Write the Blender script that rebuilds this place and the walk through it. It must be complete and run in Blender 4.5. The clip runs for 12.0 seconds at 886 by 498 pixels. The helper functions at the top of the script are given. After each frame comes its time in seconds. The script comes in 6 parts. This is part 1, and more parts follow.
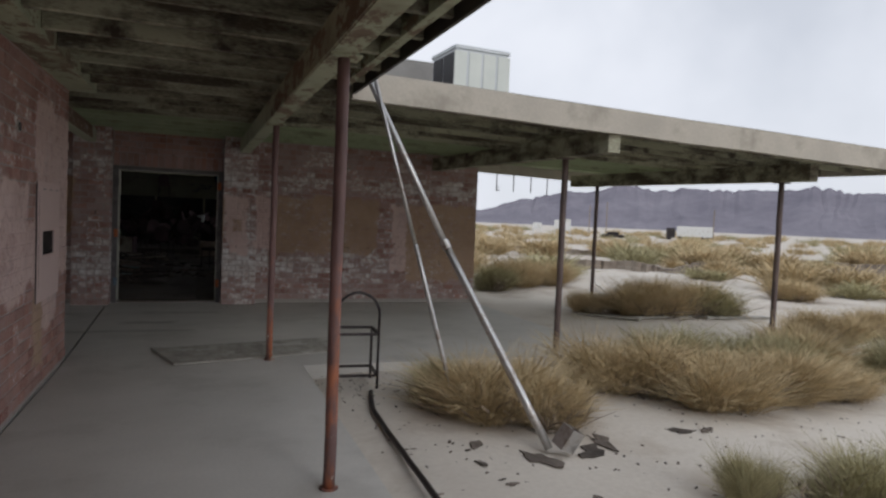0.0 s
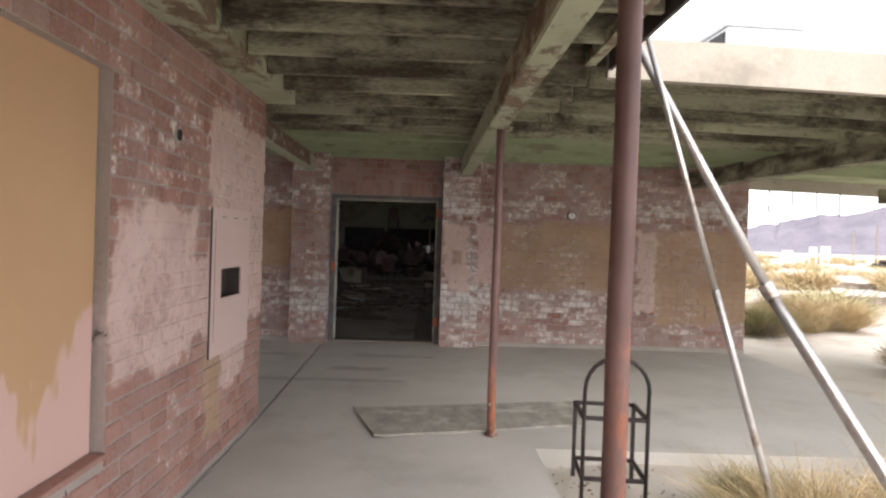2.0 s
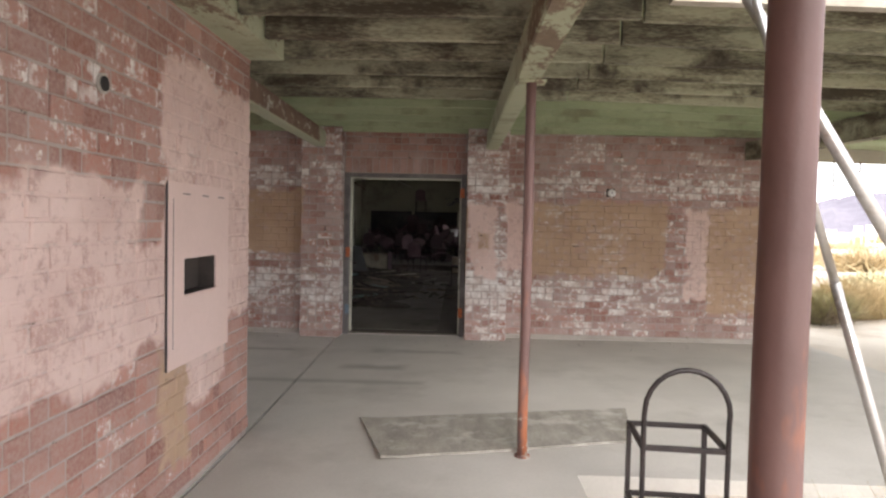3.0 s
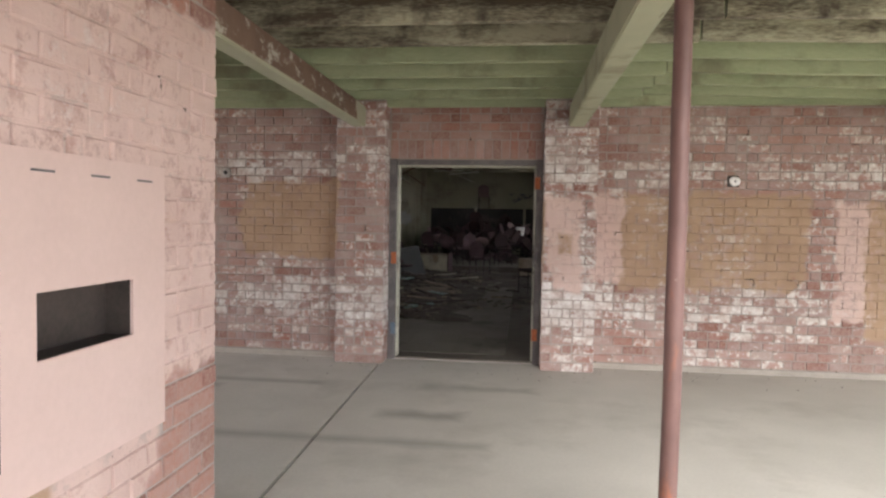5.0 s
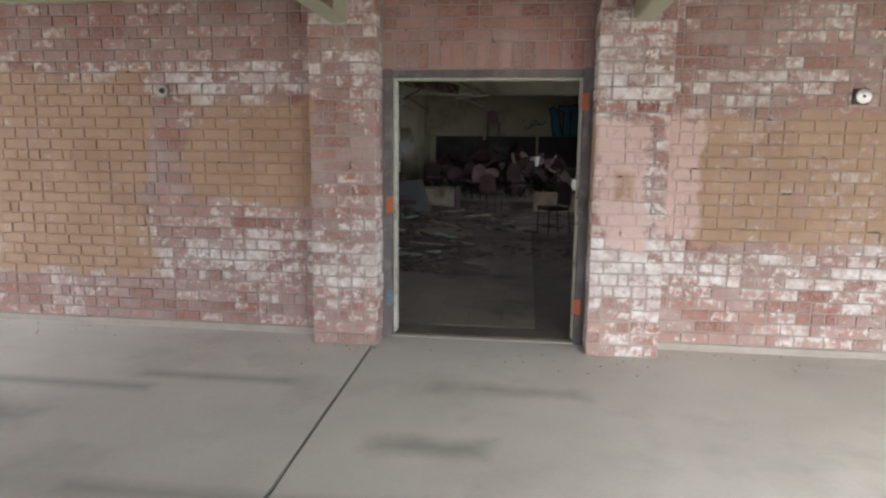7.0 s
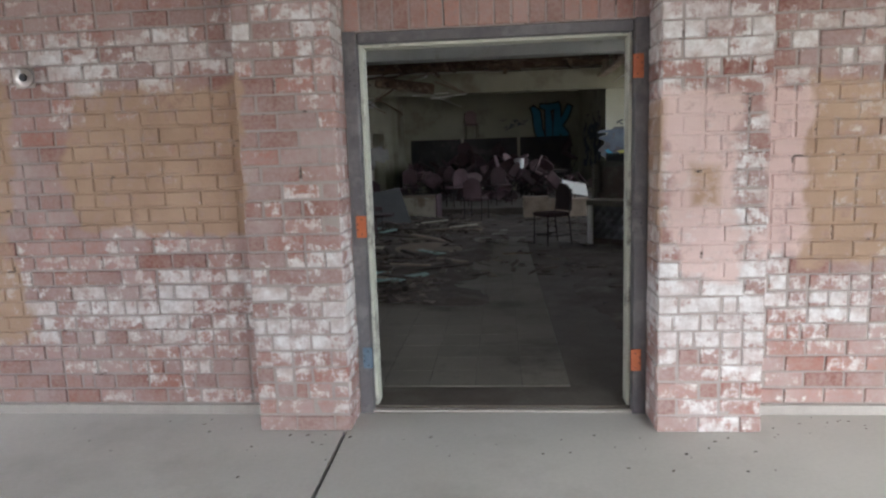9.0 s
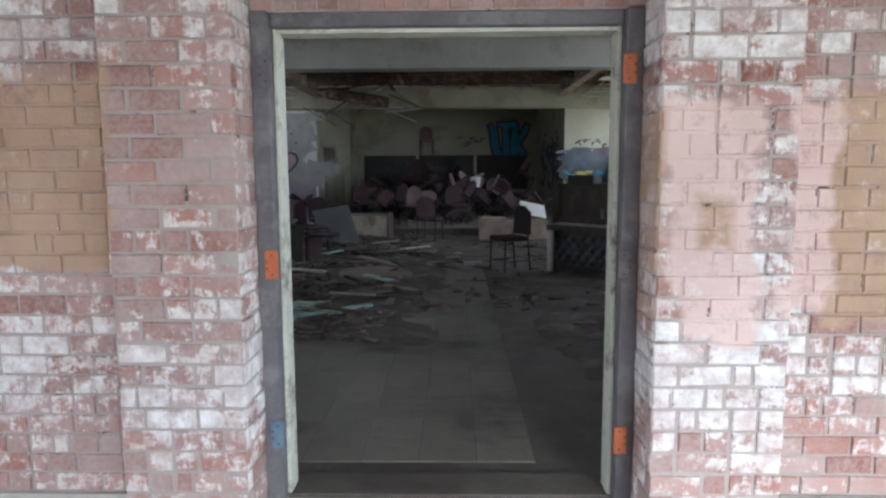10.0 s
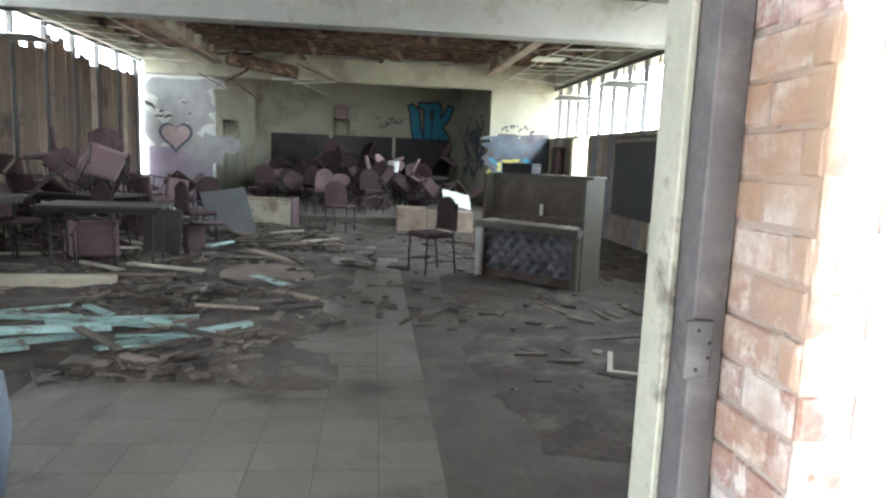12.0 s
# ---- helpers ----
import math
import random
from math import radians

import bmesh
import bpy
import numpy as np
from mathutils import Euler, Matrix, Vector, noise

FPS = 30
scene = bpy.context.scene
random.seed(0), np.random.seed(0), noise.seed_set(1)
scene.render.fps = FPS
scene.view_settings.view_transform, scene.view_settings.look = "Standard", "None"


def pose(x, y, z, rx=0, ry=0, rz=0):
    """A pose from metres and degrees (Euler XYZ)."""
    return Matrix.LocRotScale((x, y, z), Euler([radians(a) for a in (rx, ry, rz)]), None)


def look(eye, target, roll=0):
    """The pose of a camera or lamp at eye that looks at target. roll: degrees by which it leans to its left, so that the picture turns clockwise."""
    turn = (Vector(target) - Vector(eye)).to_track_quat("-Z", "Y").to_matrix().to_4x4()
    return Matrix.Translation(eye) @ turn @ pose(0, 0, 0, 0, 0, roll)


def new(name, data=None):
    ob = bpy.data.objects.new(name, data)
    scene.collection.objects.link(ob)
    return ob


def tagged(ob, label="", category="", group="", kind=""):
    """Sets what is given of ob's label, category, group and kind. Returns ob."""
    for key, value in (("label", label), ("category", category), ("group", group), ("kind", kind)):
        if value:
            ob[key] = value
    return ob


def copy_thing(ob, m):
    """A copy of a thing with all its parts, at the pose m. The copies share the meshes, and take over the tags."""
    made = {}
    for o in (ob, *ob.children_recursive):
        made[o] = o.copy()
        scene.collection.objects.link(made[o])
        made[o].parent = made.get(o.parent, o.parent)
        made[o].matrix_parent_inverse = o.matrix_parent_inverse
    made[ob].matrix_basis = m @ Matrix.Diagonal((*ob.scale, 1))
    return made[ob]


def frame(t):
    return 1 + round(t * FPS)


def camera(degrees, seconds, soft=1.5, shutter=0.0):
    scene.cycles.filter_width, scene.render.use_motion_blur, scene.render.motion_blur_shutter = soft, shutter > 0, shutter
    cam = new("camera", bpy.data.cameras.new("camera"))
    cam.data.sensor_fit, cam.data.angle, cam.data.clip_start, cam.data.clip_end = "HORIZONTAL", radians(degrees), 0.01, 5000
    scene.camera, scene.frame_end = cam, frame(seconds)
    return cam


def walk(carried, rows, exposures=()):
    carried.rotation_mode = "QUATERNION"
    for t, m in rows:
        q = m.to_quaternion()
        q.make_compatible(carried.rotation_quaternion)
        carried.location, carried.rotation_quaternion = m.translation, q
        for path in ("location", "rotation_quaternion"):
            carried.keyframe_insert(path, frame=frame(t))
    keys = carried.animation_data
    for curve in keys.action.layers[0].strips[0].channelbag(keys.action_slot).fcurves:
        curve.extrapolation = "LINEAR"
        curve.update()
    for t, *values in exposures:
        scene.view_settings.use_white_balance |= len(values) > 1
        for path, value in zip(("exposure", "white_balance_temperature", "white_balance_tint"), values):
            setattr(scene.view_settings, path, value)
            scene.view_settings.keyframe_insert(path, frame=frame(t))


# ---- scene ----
cam = camera(68.1, 12.0, soft=2.4)
PATH = [
    (0, (0.729, 0.428, 1.481), (1.432, 2.298, 1.393), 2.5),
    (0.5, (0.814, 0.863, 1.472), (1.079, 2.842, 1.352), 3.3),
    (1, (0.823, 1.281, 1.496), (1.049, 3.267, 1.439), 2.3),
    (1.5, (0.887, 1.697, 1.493), (0.892, 3.697, 1.477), 2.2),
    (2, (0.91, 2.148, 1.481), (0.956, 4.147, 1.456), 1.9),
    (2.5, (0.965, 2.601, 1.464), (1.009, 4.599, 1.409), 1.6),
    (3, (1.006, 3.036, 1.462), (0.959, 5.034, 1.385), 1.2),
    (3.2, (0.987, 3.188, 1.451), (0.982, 5.187, 1.385), 1.1),
    (5, (0.897, 4.765, 1.471), (0.659, 6.749, 1.383), 1.0),
    (5.5, (0.834, 5.194, 1.454), (0.512, 7.164, 1.333), 1.2),
    (6, (0.794, 5.615, 1.468), (0.559, 7.593, 1.29), 1.3),
    (6.5, (0.727, 6.067, 1.477), (0.42, 8.029, 1.241), 0.7),
    (7, (0.627, 6.464, 1.511), (0.381, 8.426, 1.207), 0.6),
    (7.2, (0.608, 6.621, 1.507), (0.414, 8.585, 1.184), 0.4),
    (8.8, (0.36, 7.831, 1.449), (0.244, 9.808, 1.17), -1.6),
    (9, (0.333, 7.99, 1.444), (0.154, 9.962, 1.16), -1.9),
    (9.5, (0.288, 8.375, 1.459), (0.147, 10.353, 1.201), -1.4),
    (10, (0.346, 8.793, 1.459), (0.305, 10.778, 1.221), -0.3),
    (10.5, (0.366, 9.162, 1.459), (0.408, 11.145, 1.205), -0.3),
    (11, (0.384, 9.537, 1.449), (0.564, 11.511, 1.184), 0.6),
    (11.5, (0.395, 9.914, 1.453), (0.494, 11.894, 1.183), 1.4),
    (12, (0.394, 10.29, 1.431), (0.608, 12.259, 1.152), 2.2),
]
SKY_STRENGTH, SKY_WHITE = 0.15, 13.0
EXPOSURES = [(0.0, -1.2, 6150, 11), (0.5, -1.0, 6300, 14), (1.0, -0.35, 6500, 14), (1.5, 0.1, 6600, 14), (2.5, 0.75, 6700, 14), (3.2, 0.95, 6650, 13), (5.0, 1.45, 6650, 12), (7.0, 1.65, 6300, 11), (9.0, 1.8, 5900, 9), (10.0, 2.2, 5550, 7), (11.0, 2.75, 5550, 4), (11.5, 3.1, 5700, 4), (12.0, 3.85, 5800, 3)]
walk(cam, [(t, look(eye, target, roll)) for t, eye, target, roll in PATH], EXPOSURES)

# ---------------------------------------------------------------- light
world = bpy.data.worlds.new("world")
scene.world = world
world.use_nodes = True
wn, wl = world.node_tree.nodes, world.node_tree.links
wn.clear()
sky = wn.new("ShaderNodeTexSky")
sky.sky_type = 'NISHITA'
sky.sun_disc = False
sky.sun_elevation, sky.sun_rotation = radians(28), radians(164)
sky.air_density, sky.dust_density = 1.0, 2.0
geo = wn.new("ShaderNodeTexCoord")
cl = wn.new("ShaderNodeTexNoise")
cl.inputs["Scale"].default_value, cl.inputs["Detail"].default_value = 2.2, 5
ramp = wn.new("ShaderNodeMapRange")
ramp.inputs["From Min"].default_value, ramp.inputs["From Max"].default_value = 0.36, 0.60
ramp.inputs["To Min"].default_value, ramp.inputs["To Max"].default_value = 0.72, 1.0
cloud = wn.new("ShaderNodeMix")
cloud.data_type = 'RGBA'
cloud.inputs["B"].default_value = (SKY_WHITE, SKY_WHITE * 1.01, SKY_WHITE * 1.04, 1)
bg = wn.new("ShaderNodeBackground")
bg.inputs["Strength"].default_value = SKY_STRENGTH
wo = wn.new("ShaderNodeOutputWorld")
wl.new(geo.outputs["Generated"], cl.inputs["Vector"])
wl.new(cl.outputs["Fac"], ramp.inputs["Value"])
wl.new(ramp.outputs["Result"], cloud.inputs["Factor"])
wl.new(sky.outputs["Color"], cloud.inputs["A"])
wl.new(cloud.outputs["Result"], bg.inputs["Color"])
wl.new(bg.outputs["Background"], wo.inputs["Surface"])
sun_data = bpy.data.lights.new("sun", 'SUN')
sun_data.energy, sun_data.angle, sun_data.color = 1.5, radians(30), (1.0, 0.96, 0.91)
sun = new("sun", sun_data)
sun.matrix_world = look((9, -32, 17.5), (0, 0, 0))


# ---------------------------------------------------------------- materials
def col(c):
    return (*c, 1.0)


class Nodes:
    """A small wrapper to write node trees in few lines."""

    def __init__(self, name):
        self.m = bpy.data.materials.new(name)
        self.m.use_nodes = True
        self.t = self.m.node_tree
        self.bsdf = self.t.nodes["Principled BSDF"]
        self.pos = self.t.nodes.new("ShaderNodeNewGeometry").outputs["Position"]

    def link(self, a, b):
        self.t.links.new(a, b)

    def put(self, socket, v):
        if hasattr(v, "is_linked"):
            self.link(v, socket)
        elif isinstance(v, tuple) and len(v) == 3 and socket.type == 'RGBA':
            socket.default_value = col(v)
        else:
            socket.default_value = v

    def noise(self, scale, detail=4, rough=0.55, vec=None, stretch=None):
        n = self.t.nodes.new("ShaderNodeTexNoise")
        n.inputs["Scale"].default_value, n.inputs["Detail"].default_value = scale, detail
        n.inputs["Roughness"].default_value = rough
        v = vec or self.pos
        if stretch:
            mp = self.t.nodes.new("ShaderNodeVectorMath")
            mp.operation = 'MULTIPLY'
            self.link(v, mp.inputs[0])
            mp.inputs[1].default_value = stretch
            v = mp.outputs[0]
        self.link(v, n.inputs["Vector"])
        return n.outputs["Fac"]

    def math(self, op, a, b=0.0, clamp=False):
        n = self.t.nodes.new("ShaderNodeMath")
        n.operation, n.use_clamp = op, clamp
        self.put(n.inputs[0], a)
        self.put(n.inputs[1], b)
        return n.outputs[0]

    def step(self, v, lo, hi, a=0.0, b=1.0):
        n = self.t.nodes.new("ShaderNodeMapRange")
        self.put(n.inputs["Value"], v)
        n.inputs["From Min"].default_value, n.inputs["From Max"].default_value = lo, hi
        n.inputs["To Min"].default_value, n.inputs["To Max"].default_value = a, b
        return n.outputs["Result"]

    def mix(self, fac, a, b):
        n = self.t.nodes.new("ShaderNodeMix")
        n.data_type = 'RGBA'
        self.put(n.inputs["Factor"], fac)
        self.put(n.inputs["A"], a)
        self.put(n.inputs["B"], b)
        return n.outputs["Result"]

    def axis(self, i):
        n = self.t.nodes.new("ShaderNodeSeparateXYZ")
        self.link(self.pos, n.inputs[0])
        return n.outputs[i]

    def rand(self):
        a = self.t.nodes.new("ShaderNodeObjectInfo").outputs["Random"]
        b = self.t.nodes.new("ShaderNodeNewGeometry").outputs["Random Per Island"]
        return self.math('FRACT', self.math('ADD', a, b))

    def area(self, u, v, u0, u1, v0, v1, wobble, amount=0.25, soft=0.03):
        """1 inside a rough-edged patch of paint, 0 outside."""
        du = self.math('SUBTRACT', self.math('ABSOLUTE', self.math('SUBTRACT', u, (u0 + u1) / 2)), (u1 - u0) / 2)
        dv = self.math('SUBTRACT', self.math('ABSOLUTE', self.math('SUBTRACT', v, (v0 + v1) / 2)), (v1 - v0) / 2)
        d = self.math('MAXIMUM', du, dv)
        d = self.math('ADD', d, self.math('MULTIPLY', self.math('SUBTRACT', wobble, 0.5), amount))
        return self.step(d, soft, -soft)

    def bump(self, h, strength=0.3, dist=0.01):
        n = self.t.nodes.new("ShaderNodeBump")
        n.inputs["Strength"].default_value, n.inputs["Distance"].default_value = strength, dist
        self.put(n.inputs["Height"], h)
        self.link(n.outputs[0], self.bsdf.inputs["Normal"])

    def done(self, colour, rough=0.85, metal=0.0):
        self.put(self.bsdf.inputs["Base Color"], colour)
        self.put(self.bsdf.inputs["Roughness"], rough)
        self.put(self.bsdf.inputs["Metallic"], metal)
        return self.m


def plain(name, a, b, scale=6.0, fine=60.0, rough=0.85, metal=0.0, bump=0.25, stain=None, stain_scale=1.2, lo=0.35, hi=0.65, each=0.0, stretch=None):
    """Two tones at a coarse and a fine scale, with relief, stains of their own shape and a change from piece to piece."""
    n = Nodes(name)
    big, small = n.noise(scale, stretch=stretch), n.noise(fine, 3, stretch=stretch)
    c = n.mix(n.step(n.math('ADD', n.math('MULTIPLY', big, 0.7), n.math('MULTIPLY', small, 0.3)), lo, hi), a, b)
    if each:
        hsv = n.t.nodes.new("ShaderNodeHueSaturation")
        n.link(c, hsv.inputs["Color"])
        n.link(n.step(n.rand(), 0, 1, 1 - each, 1 + each), hsv.inputs["Value"])
        c = hsv.outputs["Color"]
    if stain:
        c = n.mix(n.step(n.noise(stain_scale, 6, 0.65), 0.52, 0.66), c, stain)
    if bump:
        n.bump(small, bump, 0.006)
    return n.done(c, n.step(big, 0.2, 0.8, rough - 0.08, min(1.0, rough + 0.08)), metal)


PINK, TAN = (0.68, 0.53, 0.49), (0.47, 0.335, 0.235)


def brick_material(name, axis, tan, pink, cover, veil=0.5, mortar=False, bands=()):
    """Red brick under a thin film of old paint, with thicker white flakes left on it and patches of newer tan and pink paint.
    cover: how much of the white is left; bands: heights (middle, half width) at which more of it is left."""
    n = Nodes(name)
    u, z = n.axis(axis), n.axis(2)
    r = n.rand()
    r2 = n.math('FRACT', n.math('MULTIPLY', r, 7.31))
    grain = n.noise(55, 4)
    c = n.mix(r, (0.21, 0.075, 0.058), (0.43, 0.195, 0.15))
    if mortar:
        c = n.mix(n.noise(6, 3), (0.30, 0.25, 0.228), (0.40, 0.35, 0.325))
    c = n.mix(n.step(grain, 0.35, 0.75), c, (0.36, 0.235, 0.20) if not mortar else (0.38, 0.34, 0.31))
    # the film: lilac grey and thin, worn in soft clouds and differing from brick to brick
    film = n.math('ADD', n.math('MULTIPLY', n.noise(2.4, 5, 0.7), 0.9), n.math('MULTIPLY', r2, 0.22))
    c = n.mix(n.math('MULTIPLY', n.step(film, 0.36, 0.78), veil), c, n.mix(n.noise(6, 3), (0.46, 0.39, 0.37), (0.54, 0.49, 0.475)))
    # grime of a warm brown in streaks
    c = n.mix(n.math('MULTIPLY', n.step(n.noise(3.3, 6, 0.7, stretch=(1, 1, 0.35)), 0.52, 0.74), 0.32), c, (0.25, 0.165, 0.125))
    flakes = n.math('ADD', n.math('ADD', n.math('MULTIPLY', n.noise(13, 4, 0.65, stretch=(1, 1, 1.3)), 0.60), n.math('MULTIPLY', n.noise(60, 4, 0.7, stretch=(1, 1, 0.3)), 0.26)), n.math('MULTIPLY', r, 0.16))
    low = n.math('MULTIPLY', n.step(n.noise(1.1, 2), 0.3, 0.7), 0.12)
    for mid, half in bands:
        low = n.math('ADD', low, n.math('MULTIPLY', n.step(n.math('ABSOLUTE', n.math('SUBTRACT', z, mid)), half, 0.0), 0.11))
    edge = 0.70 - cover
    white = n.mix(n.step(n.noise(17, 5, 0.7), 0.38, 0.64), (0.55, 0.505, 0.485), (0.80, 0.79, 0.78))
    left = n.step(n.math('ADD', flakes, low), edge + (0.075 if mortar else 0.0), edge + 0.08)
    c = n.mix(n.math('MULTIPLY', left, n.step(n.noise(7, 4, 0.6), 0.32, 0.56, 0.45, 1.0)), c, white)
    wob, wob2 = n.noise(2.2, 3), n.noise(9.0, 2)
    w = n.math('ADD', n.math('MULTIPLY', wob, 0.7), n.math('MULTIPLY', wob2, 0.3))
    for patches, tone, dark in ((pink, PINK, (0.57, 0.425, 0.39)), (tan, TAN, (0.375, 0.255, 0.175))):
        total = None
        for u0, u1, v0, v1 in patches:
            a = n.area(u, z, u0, u1, v0, v1, w, 0.42 if u1 - u0 > 0.3 else 0.10, 0.02)
            total = a if total is None else n.math('MAXIMUM', total, a)
        if total is not None:
            # the brick shows again where this paint has worn through
            worn = n.step(n.math('ADD', n.noise(13, 6, 0.75), n.math('MULTIPLY', wob, 0.35)), 0.80, 0.68, 0.45, 1.0)
            c = n.mix(n.math('MULTIPLY', total, worn), c, n.mix(n.step(n.noise(3, 5), 0.3, 0.7), tone, dark))
    if mortar:
        c = n.mix(n.step(n.noise(7, 5, 0.7), 0.62, 0.67), c, (0.10, 0.08, 0.065))
    n.bump(n.math('ADD', grain, n.math('MULTIPLY', flakes, 0.8)), 0.55, 0.008)
    return n.done(c, 0.88)


HALL_TAN = [(-4.2, -2.44, 0.46, 2.10), (-2.07, -0.98, 1.08, 1.88), (1.92, 3.65, 0.82, 1.76), (1.255, 1.385, 1.16, 1.35), (1.00, 1.108, 0.85, 1.66), (4.2, 5.6, 0.40, 1.74)]
HALL_PINK = [(1.16, 1.46, 0.80, 1.66), (1.6, 1.98, 0.9, 1.72), (3.9, 4.4, 0.55, 1.7)]
SIDE_TAN = [(6.15, 6.46, 0.22, 0.80)]
SIDE_PINK = [(6.42, 7.06, 0.48, 0.90), (4.97, 5.95, 0.80, 1.60), (5.6, 7.1, 0.88, 1.32), (6.2, 7.7, 0.84, 2.26)]

# dark smears on the slab: x from, x to, y from, y to, raggedness, softness
SMEARS = [(-0.15, 0.46, 9.50, 9.68, 0.25, 0.08), (-2.9, -1.7, 10.12, 10.22, 0.06, 0.06), (-1.9, -0.85, 10.36, 10.46, 0.06, 0.06), (-2.6, -2.1, 9.55, 9.75, 0.3, 0.10), (-1.4, 0.7, 8.93, 9.02, 0.10, 0.07), (0.1, 1.0, 10.4, 10.5, 0.3, 0.10)]
M = {}
BANDS = ((0.62, 0.34), (2.02, 0.22))
M["brick_hall"] = brick_material("brick hall", 0, HALL_TAN, HALL_PINK, 0.07, 0.68, bands=BANDS)
M["brick_pier"] = brick_material("brick pier", 0, HALL_TAN, HALL_PINK, 0.135, 0.62, bands=BANDS)
M["brick_side"] = brick_material("brick side", 1, SIDE_TAN, SIDE_PINK, 0.0, 0.34, bands=((2.0, 0.6),))
M["brick_inner"] = brick_material("brick lintel", 0, [], [], -0.16, 0.5)
M["mortar_hall"] = brick_material("mortar hall", 0, HALL_TAN, HALL_PINK, -0.02, 0.3, True, BANDS)
M["mortar_side"] = brick_material("mortar side", 1, SIDE_TAN, SIDE_PINK, -0.08, 0.3, True)
n = Nodes("swept concrete")
cu, cv = n.axis(0), n.axis(1)
big, small = n.noise(1.3), n.noise(45, 3)
c = n.mix(n.step(n.math('ADD', n.math('MULTIPLY', big, 0.7), n.math('MULTIPLY', small, 0.3)), 0.35, 0.65), (0.47, 0.455, 0.42), (0.56, 0.54, 0.50))
c = n.mix(n.step(n.noise(0.9, 6, 0.65), 0.52, 0.70), c, (0.41, 0.395, 0.36))
for u0, u1, v0, v1, amount, soft in SMEARS:
    a = n.area(cu, cv, u0, u1, v0, v1, n.noise(3.0, 4, 0.6), amount, soft)
    c = n.mix(n.math('MULTIPLY', a, 0.6), c, (0.20, 0.185, 0.165))
n.bump(small, 0.12, 0.004)
M["concrete"] = n.done(c, n.step(big, 0.2, 0.8, 0.74, 0.9))
M["footing"] = plain("concrete footing", (0.36, 0.33, 0.30), (0.46, 0.43, 0.39), 5, 60, 0.9)
M["sand"] = plain("pale desert sand", (0.54, 0.49, 0.425), (0.66, 0.61, 0.535), 0.35, 22, 0.95, stain=(0.47, 0.41, 0.34), stain_scale=0.9, bump=0.7)
M["green"] = plain("weathered pale green paint", (0.31, 0.37, 0.225), (0.42, 0.47, 0.30), 2.5, 40, 0.8, stain=(0.24, 0.25, 0.16), stain_scale=1.6, stretch=(0.5, 1, 2))
M["deck"] = plain("dark mottled roof deck", (0.075, 0.068, 0.048), (0.16, 0.155, 0.11), 2.0, 30, 0.9, stain=(0.05, 0.042, 0.03), stain_scale=1.5)
n = Nodes("pale green beam paint")
c = n.mix(n.noise(4, 4), (0.37, 0.40, 0.275), (0.48, 0.50, 0.36))
c = n.mix(n.step(n.noise(2.2, 6, 0.65), 0.52, 0.66), c, (0.29, 0.28, 0.19))
# the older stretch of the timber has lost more of its paint
bare = n.math('ADD', n.noise(5, 6, 0.75, stretch=(1, 0.5, 1)), n.step(n.axis(1), 6.6, 8.0, 0.12, -0.10))
c = n.mix(n.step(bare, 0.60, 0.66), c, n.mix(n.noise(14, 4), (0.13, 0.09, 0.06), (0.27, 0.21, 0.15)))
n.bump(n.noise(40, 4), 0.3, 0.006)
M["green_beam"] = n.done(c, 0.8)
M["joist"] = plain("mildewed joist timber", (0.085, 0.068, 0.048), (0.40, 0.395, 0.29), 2.2, 40, 0.85, lo=0.40, hi=0.58, stain=(0.055, 0.042, 0.032), stain_scale=2.6, each=0.18, stretch=(0.6, 1, 3))
M["fascia"] = plain("weathered beige fascia", (0.40, 0.365, 0.31), (0.52, 0.475, 0.40), 1.5, 40, 0.8, stain=(0.33, 0.30, 0.25), stain_scale=1.5)
M["roofing"] = plain("grey rolled roofing", (0.20, 0.19, 0.18), (0.30, 0.29, 0.27), 1.5, 60, 0.9)
M["drip"] = plain("dark drip edge", (0.03, 0.026, 0.024), (0.07, 0.055, 0.05), 6, 60, 0.6)
n = Nodes("rust-red painted steel")
worn = n.math('ADD', n.noise(5, 5, 0.7, stretch=(1, 1, 0.3)), n.math('MULTIPLY', n.math('SUBTRACT', 1.0, n.axis(2)), 0.10))
c = n.mix(n.step(n.noise(3), 0.35, 0.65), (0.12, 0.068, 0.063), (0.185, 0.105, 0.097))
c = n.mix(n.step(worn, 0.56, 0.68), c, (0.36, 0.125, 0.06))
c = n.mix(n.step(n.math('ADD', n.noise(11, 5, 0.7), n.math('MULTIPLY', n.math('SUBTRACT', 0.8, n.axis(2)), 0.10)), 0.66, 0.70), c, (0.42, 0.36, 0.31))
n.bump(n.noise(50, 3), 0.25, 0.004)
M["post"] = n.done(c, 0.55, 0.05)
M["post_grey"] = plain("dark painted steel", (0.10, 0.075, 0.07), (0.17, 0.12, 0.105), 3, 50, 0.55, 0.2)
M["galv"] = plain("galvanised pipe", (0.46, 0.45, 0.44), (0.62, 0.61, 0.60), 5, 60, 0.38, 0.85, stain=(0.30, 0.24, 0.19), stain_scale=5)
M["black_steel"] = plain("black steel tube", (0.018, 0.015, 0.016), (0.045, 0.035, 0.034), 8, 60, 0.5, 0.3)
M["panel_tan"] = plain("tan painted board", (0.50, 0.32, 0.185), (0.57, 0.375, 0.225), 1.2, 50, 0.8, bump=0.1)
M["frame_grey"] = plain("dull grey door frame paint", (0.10, 0.095, 0.10), (0.16, 0.15, 0.155), 4, 50, 0.6, stain=(0.20, 0.19, 0.19), stain_scale=7)
